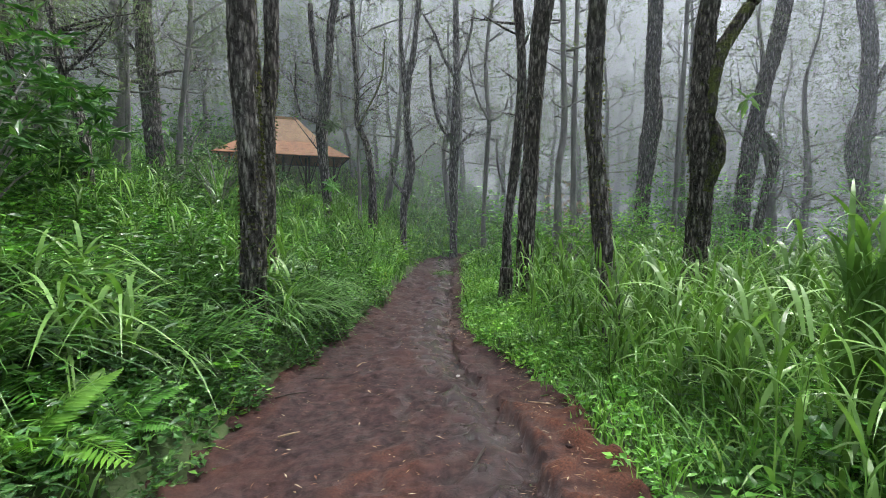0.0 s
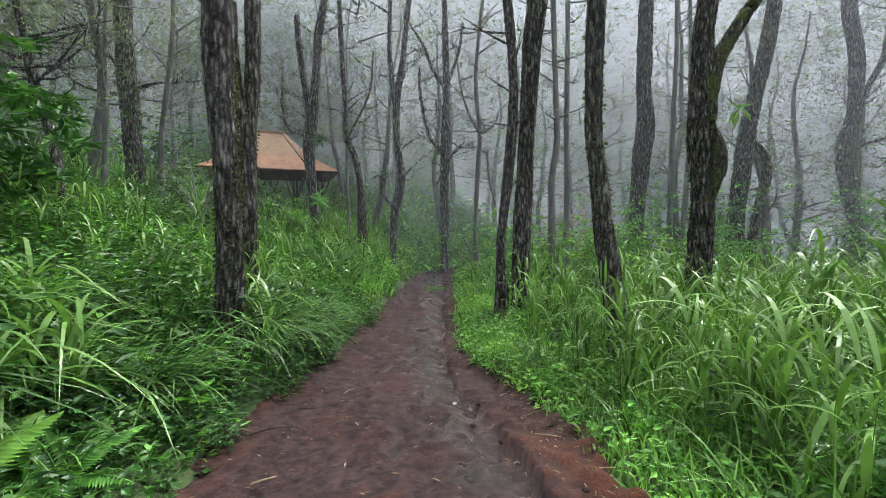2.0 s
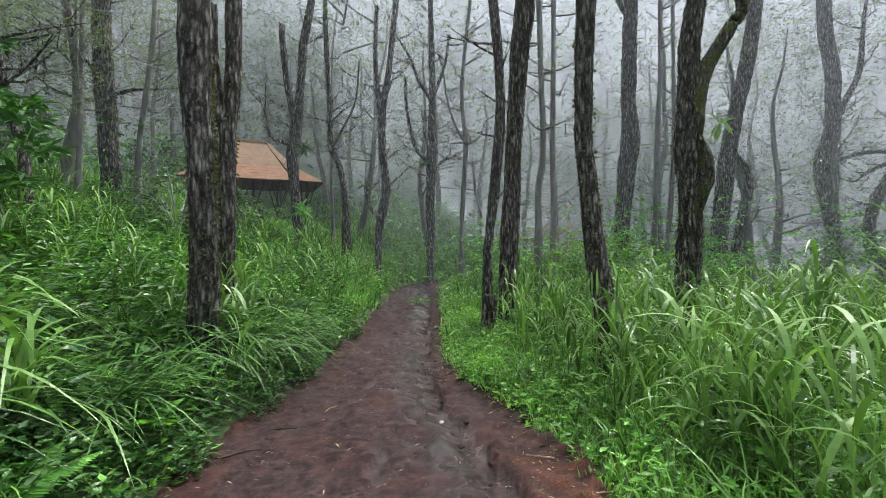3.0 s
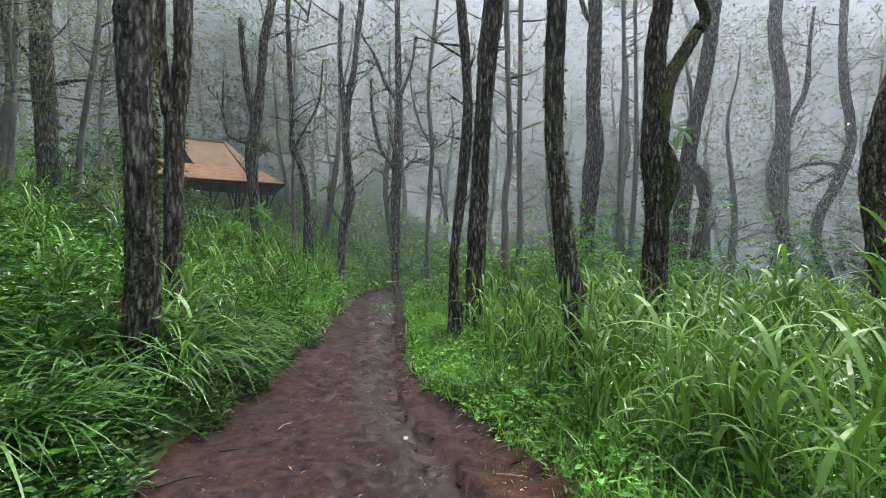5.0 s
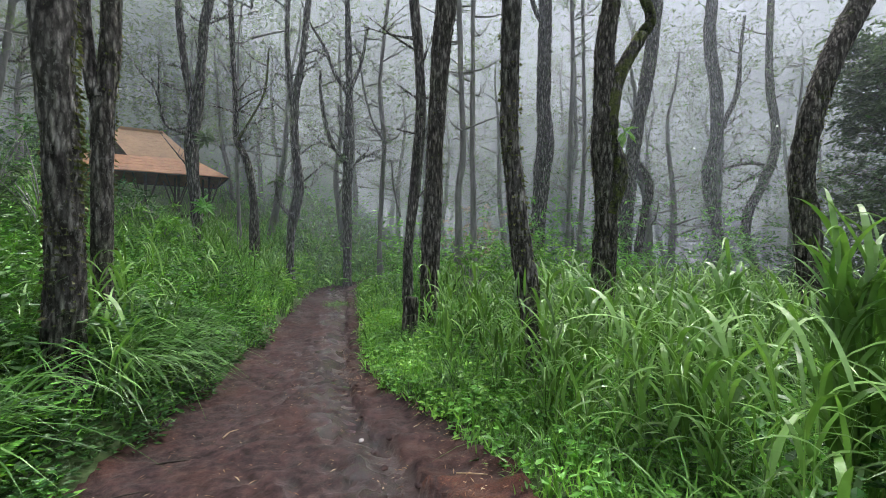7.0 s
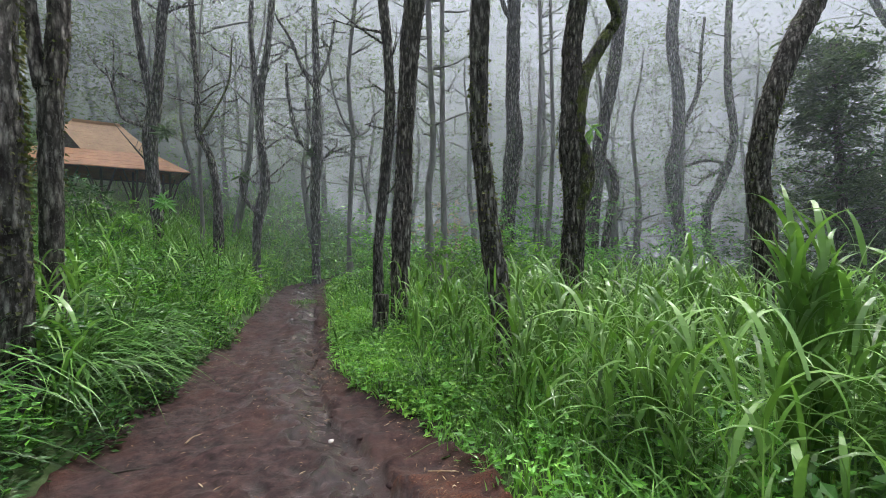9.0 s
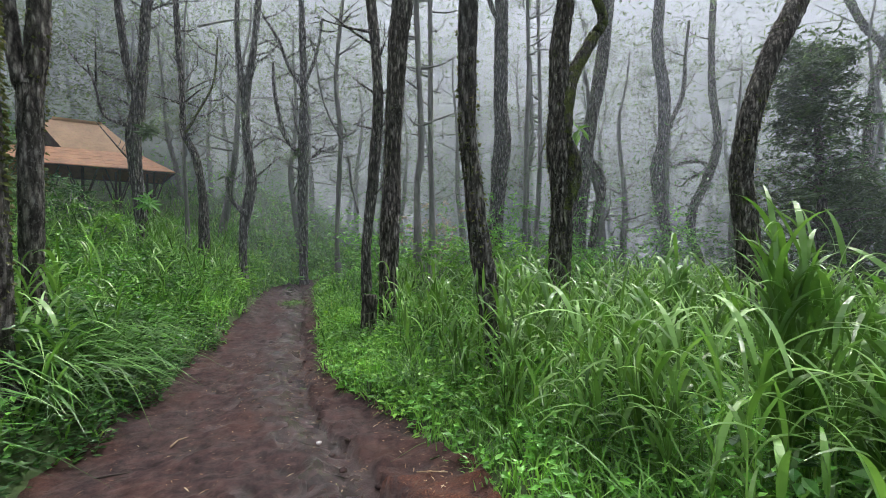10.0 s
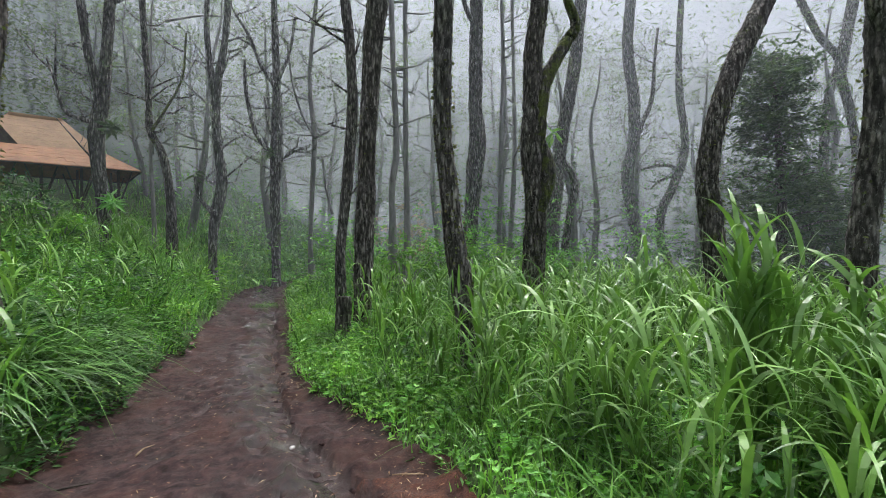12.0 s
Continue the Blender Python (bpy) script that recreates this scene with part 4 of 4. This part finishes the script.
arching("arching_grass", "long arching grass drooping over the path edge", 80, 24, (-4.2, -1.2, 2.5, 7.5), 0.25, 2.2, 21, (0.75, 1.25), (0.015, 0.034), -0.3)
arching("arching_grass", "long arching grass on the upper slope", 150, 26, (-8, -1.2, 3, 14), 0.6, 7, 22, (0.6, 1.0), (0.012, 0.022), -0.4)
arching("arching_grass", "fine arching grass at the foot of the trees", 170, 24, (0.4, 7, 1.5, 12), 0.25, 6, 23, (0.45, 0.9), (0.007, 0.015), 2.6)


def reed_set(base, rg, h, leaf_l, leaf_w, per=7, spread=1.0):
    """Upright stalks with broad leaves that leave the stalk in turn and arch over."""
    k = len(base)
    H = rg.uniform(*h, k)
    az0 = rg.uniform(0, 6.28, k)
    lean = rg.uniform(0.0, 0.16, k)
    stalk = blades(base, H, np.full(k, 0.011), az0, lean, np.full(k, 0.02), 4, 1.0)
    f = np.tile(np.linspace(0.15, 0.97, per), k) + rg.uniform(-0.05, 0.05, k * per)
    B, HH, A, LE = np.repeat(base, per, 0), np.repeat(H, per), np.repeat(az0, per), np.repeat(lean, per)
    at = B + np.stack([np.cos(A) * LE * HH * f, np.sin(A) * LE * HH * f, HH * f * 0.98], -1)
    az = A + np.tile(np.arange(per) * 2.6, k) + rg.normal(0, 0.5, k * per)
    v = blades(at, rg.uniform(*leaf_l, k * per) * (0.75 + 0.4 * f), rg.uniform(*leaf_w, k * per), az, rg.uniform(0.1, 0.5, k * per) * spread, rg.uniform(0.25, 1.1, k * per), 7, 0.55)
    return joined(stalk, v)


for n, box, gap, seed, h, ll, lw, label in (
        (1700, (1.2, 8, 1.9, 7.5), 0.6, 31, (0.5, 1.1), (0.3, 0.6), (0.02, 0.04), "tall broad-bladed elephant grass, wet and shining"),
        (1100, (2.2, 13, 5, 13), 1.0, 32, (0.6, 1.2), (0.35, 0.65), (0.024, 0.042), "tall elephant grass between the trees"),
        (1100, (-9, -1.0, 5.5, 19), 0.3, 33, (0.5, 0.95), (0.35, 0.6), (0.018, 0.03), "tall weedy grass on the slope below the hut")):
    base, rg = scatter(n, *box, gap, seed, clump=0.35)
    v, t = reed_set(base, rg, h, ll, lw)
    tagged(arrays("elephant_grass", v, t, REED), label, "grass", kind="stuff")


def reed_clump(x, y, n, h, seed, label, open_out=1.0):
    """A clump of stalks, each with its own arching blades."""
    rg = np.random.RandomState(seed)
    root = tagged(new("elephant_grass_clump"), label, "grass clump", "clumps of tall grass")
    root.location = (x, y, float(land(x, y)) - 0.03)
    for k in range(n):
        H, a0, le = rg.uniform(*h), rg.uniform(0, 6.28), rg.uniform(0.02, 0.2) * open_out
        foot = np.array([[rg.normal(0, 0.12 * open_out), rg.normal(0, 0.12 * open_out), 0]])
        one = lambda val: np.array([val])
        v, t = blades(foot, one(H), one(0.013), one(a0), one(le), one(0.02), 4, 1.0)
        stalk = arrays("stalk", v, t, REED, root)
        for j in range(7):
            f = 0.3 + 0.68 * j / 6
            at = foot + np.array([[math.cos(a0) * le * H * f, math.sin(a0) * le * H * f, H * f * 0.98]])
            v, t = blades(at, one(rg.uniform(0.4, 0.8)), one(rg.uniform(0.026, 0.046)), one(a0 + j * 2.6 + rg.normal(0, 0.5)), one(rg.uniform(0.12, 0.5) * open_out), one(rg.uniform(0.4, 1.25) * (0.3 + 0.7 * open_out)), 8, 0.55)
            arrays("blade", v, t, REED, stalk)
    return root


reed_clump(2.5, 2.66, 26, (1.0, 1.5), 41, "clump of elephant grass taller than its surroundings", 0.55)
reed_clump(2.5, 2.1, 16, (0.55, 0.9), 42, "clump of elephant grass with shining blades", 0.75)
reed_clump(3.1, 2.6, 18, (0.8, 1.3), 43, "low clump of broad-bladed grass")
reed_clump(3.3, 4.3, 12, (1.0, 1.4), 44, "clump of elephant grass with upright tips")
reed_clump(1.95, 4.55, 7, (0.7, 1.1), 45, "tuft of broad grass at the foot of a tree")
reed_clump(2.7, 5.6, 9, (0.9, 1.25), 46, "tuft of broad grass at the foot of a tree")

reed_clump(-1.95, 5.3, 5, (0.55, 0.8), 47, "few broad upright blades beside the path")
reed_clump(-2.6, 6.4, 6, (0.6, 0.9), 48, "tuft of broad blades in the slope grass")
reed_clump(-2.9, 12.8, 11, (0.9, 1.4), 49, "tall broad blades at the foot of a forked tree")
reed_clump(-2.35, 3.0, 11, (0.4, 0.7), 151, "low tuft of broad arching blades beside the path", 1.3)
reed_clump(-2.9, 3.7, 10, (0.45, 0.75), 152, "low tuft of broad arching blades beside the path", 1.3)
reed_clump(2.15, 3.4, 8, (0.7, 1.1), 50, "tuft of broad arching blades in tall grass")


def weeds(label, n, box, gap0, gap1, seed, h, per=10, size=(0.025, 0.06), material=WEED):
    """Low broad-leaved weeds: short stalks with spreading leaves."""
    base, rg = scatter(n, *box, gap0, seed, clump=0.1)
    base = base[off_path(base[:, 0], base[:, 1]) < gap1]
    k = len(base)
    H = np.repeat(rg.uniform(*h, k), per) * rg.uniform(0.2, 1, k * per)
    az = rg.uniform(0, 6.28, k * per)
    out = np.stack([np.cos(az), np.sin(az), rg.uniform(-0.3, 0.5, k * per)], -1)
    at = np.repeat(base, per, 0) + out * (1, 1, 0) * rg.uniform(0, 0.07, (k * per, 1)) + np.stack([0 * H, 0 * H, H], -1)
    L = rg.uniform(*size, k * per)
    v, t = leaves(at, out, rg.normal(0, 0.35, (k * per, 3)) + (0, 0, 1), L, L * rg.uniform(0.4, 0.65, k * per))
    return tagged(arrays("weed", v, t, material), label, "weed", kind="stuff")


weeds("low leafy weeds creeping over the path edge", 2400, (0.2, 3.5, 0.8, 9), 0.0, 1.3, 51, (0.06, 0.34), 10, (0.035, 0.09))
weeds("low leafy weeds under the long grass", 6400, (-3.6, -0.8, 0.8, 9), -0.05, 1.6, 52, (0.1, 0.45), 11, (0.03, 0.085), SHRUB)
weeds("leafy weeds among the tall grass", 6500, (1, 8, 1.4, 12), 0.8, 7, 53, (0.15, 0.55), 9, (0.04, 0.1))
weeds("leafy weeds on the green slope", 6500, (-9, -0.6, 2, 16), 0.6, 9, 54, (0.2, 0.6), 9, (0.05, 0.12))

weeds("broad dark-leaved weeds standing in the slope grass", 1500, (-8, -1.2, 2.4, 12), 0.3, 7, 55, (0.35, 0.85), 12, (0.07, 0.15), SHRUB)
weeds("broad dark-leaved weeds among the tall grass", 900, (1.2, 8, 2, 12), 0.8, 7, 56, (0.3, 0.8), 10, (0.06, 0.13), SHRUB)

weeds("pale young weeds crowding the path edge", 900, (0.2, 2.2, 4.2, 11), 0.0, 0.9, 57, (0.08, 0.4), 10, (0.035, 0.085), LIME)
weeds("bright broad-leaved weeds between path and trees", 900, (0.3, 3.2, 4.6, 12), 0.1, 2.2, 59, (0.15, 0.45), 9, (0.045, 0.11), LIME)
weeds("pale leafy weeds at the bend of the path", 900, (-5, 5, 12, 22), 0.02, 4, 61, (0.2, 0.7), 10, (0.1, 0.22), LIME)
weeds("leafy green weeds hanging over the cut bank", 900, (-3.2, -0.9, 2.6, 10), -0.02, 0.9, 60, (0.05, 0.5), 11, (0.04, 0.1), WEED)
weeds("pale young weeds in the slope grass", 1500, (-5, -1.0, 3.5, 14), 0.1, 3.5, 58, (0.15, 0.5), 9, (0.04, 0.09), LIME)


def frond(length, seed, width=0.3):
    """One arching fern frond: a midrib with pairs of narrow leaflets, longest low down."""
    rg = np.random.RandomState(seed)
    s = np.linspace(0, 1, 26)
    line = np.stack([length * (0.25 * s + 0.7 * s ** 1.6), 0 * s, length * (0.62 * s - 0.42 * s ** 2.4)], -1)
    rib = tube([(*p, 0.004 * (1.1 - a)) for p, a in zip(line[::5], s[::5])], 5, 0.05, 0, 0)
    i = np.arange(4, 26)
    at = np.concatenate([line[i], line[i]])
    d = unit(np.gradient(line, axis=0))[i]
    side = np.array([0, 1.0, -0.15])
    way = np.concatenate([d * 0.45 + side, d * 0.45 - side * (1, 1, -1)])
    L = np.concatenate([width * length * np.sin(np.pi * (0.12 + 0.86 * s[i])) ** 0.8] * 2)
    lf = leaves(at, way, np.tile([[-0.4, 0, 1.0]], (len(at), 1)) + rg.normal(0, 0.15, (len(at), 3)), L, np.full(len(at), 0.05 * length) + 0.006, 0.1)
    return joined(rib, lf)


def fern(x, y, size, n, seed, label, material=WEED):
    root = tagged(new("fern"), label, "fern", "ferns by the path")
    root.location = (x, y, float(land(x, y)) - 0.02)
    rg = np.random.RandomState(seed)
    for k in range(n):
        v, t = frond(size * rg.uniform(0.75, 1.1), seed + k)
        a = k * 6.283 / n + rg.uniform(-0.3, 0.3)
        f = arrays("frond", v, t, material, root)
        f.matrix_basis = pose(0, 0, 0, 0, rg.uniform(-25, 15), math.degrees(a))
    return root


fern(-2.15, 2.35, 0.62, 8, 61, "bright green fern among grass beside the path", LIME)
fern(-1.95, 2.75, 0.5, 7, 62, "small green fern at the verge", WEED)
fern(-2.75, 2.9, 0.7, 8, 63, "green fern in the long grass", WEED)
fern(-2.25, 4.3, 0.55, 7, 64, "pale green fern at the foot of a tree", LIME)
fern(-1.95, 3.7, 0.5, 6, 65, "green fern drooping in the grass", WEED)
fern(1.75, 2.55, 0.45, 7, 66, "low green fern in the weeds", WEED)
fern(2.3, 2.35, 0.5, 6, 67, "low green fern under tall grass", WEED)


def shrub(x, y, height, width, n, size, material, seed, label, z_low=0.1, woody=BARK_FAR):
    """A bush: stems from one foot, each ending in sprays of leaves."""
    root = tagged(new("shrub"), label, "shrub", "shrubs in the wood")
    root.location = (x, y, float(land(x, y)) - 0.05)
    rg = np.random.RandomState(seed)
    tips, stems = [], []
    for k in range(14):
        a, u = rg.uniform(0, 6.28), rg.uniform(0.45, 1.0)
        e = np.array([math.cos(a) * width * rg.uniform(0.2, 0.5), math.sin(a) * width * rg.uniform(0.2, 0.5), height * u])
        stems.append(tube([(0, 0, 0, 0.02), (*(e * (0.35, 0.35, 0.55)), 0.014), (*e, 0.005)], 5, 0.2, 0.05, 0, k))
        tips += [e, e * (0.8, 0.8, 0.75), e * (0.9, 0.9, 0.55) + (0, 0, z_low)]
    v, t = joined(*stems)
    tagged(arrays("stem", v, t, woody, root), kind="stuff")
    v, t = crown_leaves(tips, n, width * 0.13, size, seed, 0.8, True)
    tagged(arrays("foliage", v, t, material, root), kind="stuff")
    return root


shrub(-5.6, 5.6, 2.3, 2.6, 1500, 0.22, SHRUB, 71, "large-leaved dark green shrub on the slope")
shrub(-7.4, 6.8, 2.2, 2.4, 1100, 0.24, SHRUB, 72, "large-leaved dark green shrub on the slope")
shrub(4.8, 10.9, 1.7, 2.4, 2200, 0.14, LIME, 73, "pale green bush among the trees")
shrub(3.0, 11.3, 1.6, 2.0, 1600, 0.13, LIME, 87, "pale green bush among the trees")
shrub(6.3, 10.8, 1.5, 2.2, 1600, 0.14, WEED, 88, "low green bush among the trees")
shrub(2.3, 12.6, 1.9, 2.2, 1800, 0.13, WEED, 74, "green bush behind the trees")
shrub(5.2, 13.5, 2.5, 2.6, 2200, 0.13, WEED, 75, "green bush in the mist")
shrub(4.6, 16.5, 2.6, 2.2, 1200, 0.14, STRAW, 76, "withered red-brown bush in the mist")
shrub(7.0, 12.4, 2.6, 2.4, 2000, 0.13, WEED, 77, "green sapling thicket in the mist")
shrub(8.6, 15.0, 3.1, 2.8, 2200, 0.14, SHRUB, 78, "green sapling thicket in the mist")
shrub(10.5, 12.5, 2.9, 2.8, 2200, 0.14, WEED, 79, "green sapling thicket in the mist")
shrub(13.5, 12.0, 3.3, 3.2, 2200, 0.15, SHRUB, 80, "green thicket fading into mist")
shrub(16.5, 12.5, 3.6, 3.4, 2200, 0.16, SHRUB, 81, "green thicket fading into mist")
shrub(-4.1, 13.2, 1.0, 1.2, 700, 0.16, LIME, 82, "pale creeper and weeds at the foot of a tree")
shrub(-4.8, 13.5, 1.6, 2.0, 900, 0.15, SHRUB, 83, "dark green bush on the slope")
shrub(-5.2, 10.8, 2.2, 2.2, 1100, 0.14, DARKLEAF, 84, "dark leafy thicket round a tree on the slope")
shrub(-9.5, 11.5, 2.4, 2.6, 1200, 0.16, DARKLEAF, 85, "dark leafy thicket on the slope")
shrub(-7.6, 13.5, 2.4, 2.6, 1200, 0.16, SHRUB, 86, "leafy thicket beside the hut")


def evergreen(x, y, height, width, seed):
    """Dark dense tree: trunk, tiers of drooping boughs, ragged outline."""
    root = tagged(new("tree"), "dark dense evergreen tree in the mist", "tree", "background trees")
    root.location = (x, y, float(land(x, y)) - 0.1)
    rg = np.random.RandomState(seed)
    v, t = tube([(0, 0, 0, 0.16), (0.1, 0, height * 0.5, 0.11), (0, 0.1, height, 0.02)], 10, 0.2, 0.06, 0, seed)
    arrays("trunk", v, t, BARK_RED, root, smooth=True)
    boughs, tips = [], []
    for k in range(70):
        f = rg.uniform(0.1, 0.98)
        a, L = rg.uniform(0, 6.28), width / 2 * (1.08 - f) ** 0.6 * rg.uniform(0.5, 1.1)
        b = np.array([0.05, 0.05, height * f])
        e = b + np.array([math.cos(a) * L, math.sin(a) * L, rg.uniform(-0.1, 0.5)])
        boughs.append(tube([(*b, 0.03), (*((b + e) / 2 + (0, 0, 0.15)), 0.02), (*e, 0.006)], 5, 0.3, 0, 0, k))
        tips += [e, (b + e) / 2, b * 0.25 + e * 0.75]
    v, t = joined(*boughs)
    tagged(arrays("bough", v, t, BARK_RED, root), kind="stuff")
    v, t = crown_leaves(tips, 8500, 0.36, 0.2, seed, 0.5, True)
    arrays("crown", v, t, DARKLEAF, root)
    return root


evergreen(11.9, 8.6, 6.9, 3.6, 91)
evergreen(13.5, 8.8, 4.2, 2.6, 92)


def epiphyte(x, y, z, material, n, length, seed, label):
    """Leaves growing out of one point of a trunk, each a part."""
    rg = np.random.RandomState(seed)
    root = tagged(new("epiphyte"), label, "plant", "plants on the trees")
    root.location = (x, y, z)
    for k in range(n):
        a = rg.uniform(0, 6.28)
        way = np.array([[math.cos(a), math.sin(a) - 0.6, rg.uniform(-0.9, 0.6)]])
        L = rg.uniform(0.6, 1.2) * length
        v, t = leaves(rg.normal(0, 0.05, (1, 3)), way, rg.normal(0, 0.5, (1, 3)) + (0, -0.6, 1), np.array([L]), np.array([L * rg.uniform(0.2, 0.35)]))
        arrays("leaf", v, t, material, root)
    return root


epiphyte(8.9, 13.75, 5.25, LIME, 14, 0.55, 95, "pale green leaves growing from a mossy trunk")
epiphyte(-3.34, 14.15, 4.55, DARKLEAF, 40, 0.35, 96, "dark leafy tuft growing on a forked tree")
epiphyte(-3.35, 14.1, 2.75, WEED, 44, 0.34, 97, "pale creeper leaves climbing a tree")
epiphyte(-1.57, 13.95, 3.45, DARKLEAF, 14, 0.3, 98, "dark leaves on a short tree stub")
epiphyte(0.3, 16.5, 4.6, DARKLEAF, 40, 0.3, 99, "dark leafy tuft on a grey tree")


def stump(x, y, h, r):
    v, t = tube([(0, 0, -0.1, r * 1.3), (0, 0, h * 0.3, r), (0.02, 0, h, r * 0.9)], 18, 0.04, 0.1, 0.06, 7)
    ob = tagged(arrays("tree_stump", v, t, BARK_RED, smooth=True), "short dark weathered tree stump in grass", "stump")
    ob.location = (x, y, float(land(x, y)))
    return ob


stump(1.08, 8.0, 0.72, 0.12)


def mound(x, y, r, label):
    bm = bmesh.new()
    bmesh.ops.create_icosphere(bm, subdivisions=4, radius=r)
    for w in bm.verts:
        w.co *= 1 + 0.35 * noise.noise(w.co * (1.6 / r)) + 0.12 * noise.noise(w.co * (6 / r))
        w.co.z *= 0.55
    ob = tagged(part("earth_mound", bm, ROCK, None, "", True), label, "mound")
    ob.location = (x, y, float(land(x, y)) + r * 0.1)
    return ob


mound(-6.3, 17.6, 0.75, "dark mound of earth and rubble below the hut")
mound(-7.6, 18.0, 0.6, "dark mound of earth and rubble below the hut")


# ---- litter on the path ----
LITTER = leaf_mat("damp_litter", [(0.0, (0.05, 0.025, 0.018)), (0.55, (0.19, 0.09, 0.055)), (0.85, (0.34, 0.22, 0.14)), (1.0, (0.55, 0.46, 0.36))], 0.6, 0.1)

def path_z(x, y):
    """Height of the trodden mud."""
    i = int(min(max((y + 4) / 0.05, 0), px.shape[0] - 1))
    j = int(min(max(np.searchsorted(px[i], x), 0), px.shape[1] - 1))
    return float(pz[i, j]) + 0.004


def stick(x, y, length, turn, thick, material, label):
    rg = np.random.RandomState(int(abs(x * 100) + y * 10))
    v, t = tube([(-length / 2, 0, 0, thick), (0, rg.uniform(-0.02, 0.02), thick, thick * 0.9), (length / 2, 0, 0, thick * 0.5)], 6, 0.03, 0.12, 0.06, 3)
    ob = tagged(arrays("stick", v, t, material, smooth=True), label, "stick", "sticks on the path")
    ob.matrix_basis = pose(x, y, path_z(x, y) + thick * 0.6, 0, 0, turn)
    return ob


stick(-0.9, 5.1, 0.19, 62, 0.008, STRAW, "pale bamboo sliver lying on mud")
stick(-1.12, 3.3, 0.16, 35, 0.007, STRAW, "pale twig lying on mud")
stick(0.24, 3.0, 0.3, 70, 0.014, TIMBER, "dark wet root lying in the rut")
stick(0.8, 3.75, 0.2, -20, 0.004, STRAW, "dry stick on the red bank")
stick(1.0, 3.2, 0.2, 15, 0.006, STRAW, "dry stick on the red bank")
stick(-1.25, 4.6, 0.3, 12, 0.008, TIMBER, "thin dark twig by the verge")
stick(-1.35, 4.05, 0.28, 30, 0.007, TIMBER, "thin dark twig by the verge")
stick(-0.25, 6.8, 0.2, -25, 0.008, STRAW, "pale twig lying on mud")
stick(0.62, 4.3, 0.14, 10, 0.004, STRAW, "pale twig beside the rut")


def pebble(x, y, r, seed, material, label):
    bm = bmesh.new()
    bmesh.ops.create_icosphere(bm, subdivisions=2, radius=r)
    for w in bm.verts:
        w.co *= 1 + 0.3 * noise.noise(w.co * (1.2 / r) + Vector((seed, 0, 0)))
        w.co.z *= 0.6
    ob = tagged(part("stone", bm, material, None, "", True), label, "stone", "stones on the path")
    ob.location = (x, y, path_z(x, y) + r * 0.25)
    return ob


pebble(0.15, 4.6, 0.022, 1, STONE, "small pale stone in wet mud")
pebble(-0.2, 10.5, 0.03, 2, STONE, "small pale stone on the path")
rg = np.random.RandomState(8)
for i in range(34):
    y = 2.6 + 6.5 * (i / 34) + rg.uniform(-0.1, 0.1)
    x = float(edges(y)[1]) - np.interp(y, [0, 3.2, 5.0, 6.5, 30], [0.5, 0.42, 0.3, 0.16, 0.12]) + rg.normal(-0.1, 0.13)
    pebble(x, y, rg.uniform(0.012, 0.032), 5 + i, MUD, "small clod of dark mud beside the rut")

rg = np.random.RandomState(5)
n = 4200
y = rg.uniform(1.6, 15, n)
l, r = edges(y)
u = np.where(rg.uniform(0, 1, n) < 0.3, rg.uniform(0.8, 1.0, n), rg.beta(1.6, 1.2, n))
x = l + (r - l) * u
z = np.array([path_z(a, b) for a, b in zip(x, y)]) + 0.006
a = rg.uniform(0, 6.28, n)
v, t = leaves(np.stack([x, y, z], -1), np.stack([np.cos(a), np.sin(a), rg.uniform(-0.05, 0.15, n)], -1), np.tile([[0, 0, 1.0]], (n, 1)), rg.uniform(0.015, 0.035, n) * rg.uniform(0.6, 2.6, n), rg.uniform(0.005, 0.013, n), 0.1)
tagged(arrays("leaf_litter", v, t, LITTER), "pale straw and needle litter scattered on mud", "litter", kind="stuff")

# green tuft growing in the middle of the path
base = np.stack([rg.normal(0.0, 0.16, 260), rg.normal(12.6, 0.25, 260), np.full(260, rise(12.6))], -1)
v, t = blades(base, rg.uniform(0.06, 0.16, 260), rg.uniform(0.006, 0.012, 260), rg.uniform(0, 6.28, 260), rg.uniform(0.1, 0.6, 260), rg.uniform(0.2, 0.8, 260), 3)
tagged(arrays("grass_tuft", v, t, GRASS), "small grass tuft in the middle of the path", "grass", kind="stuff")
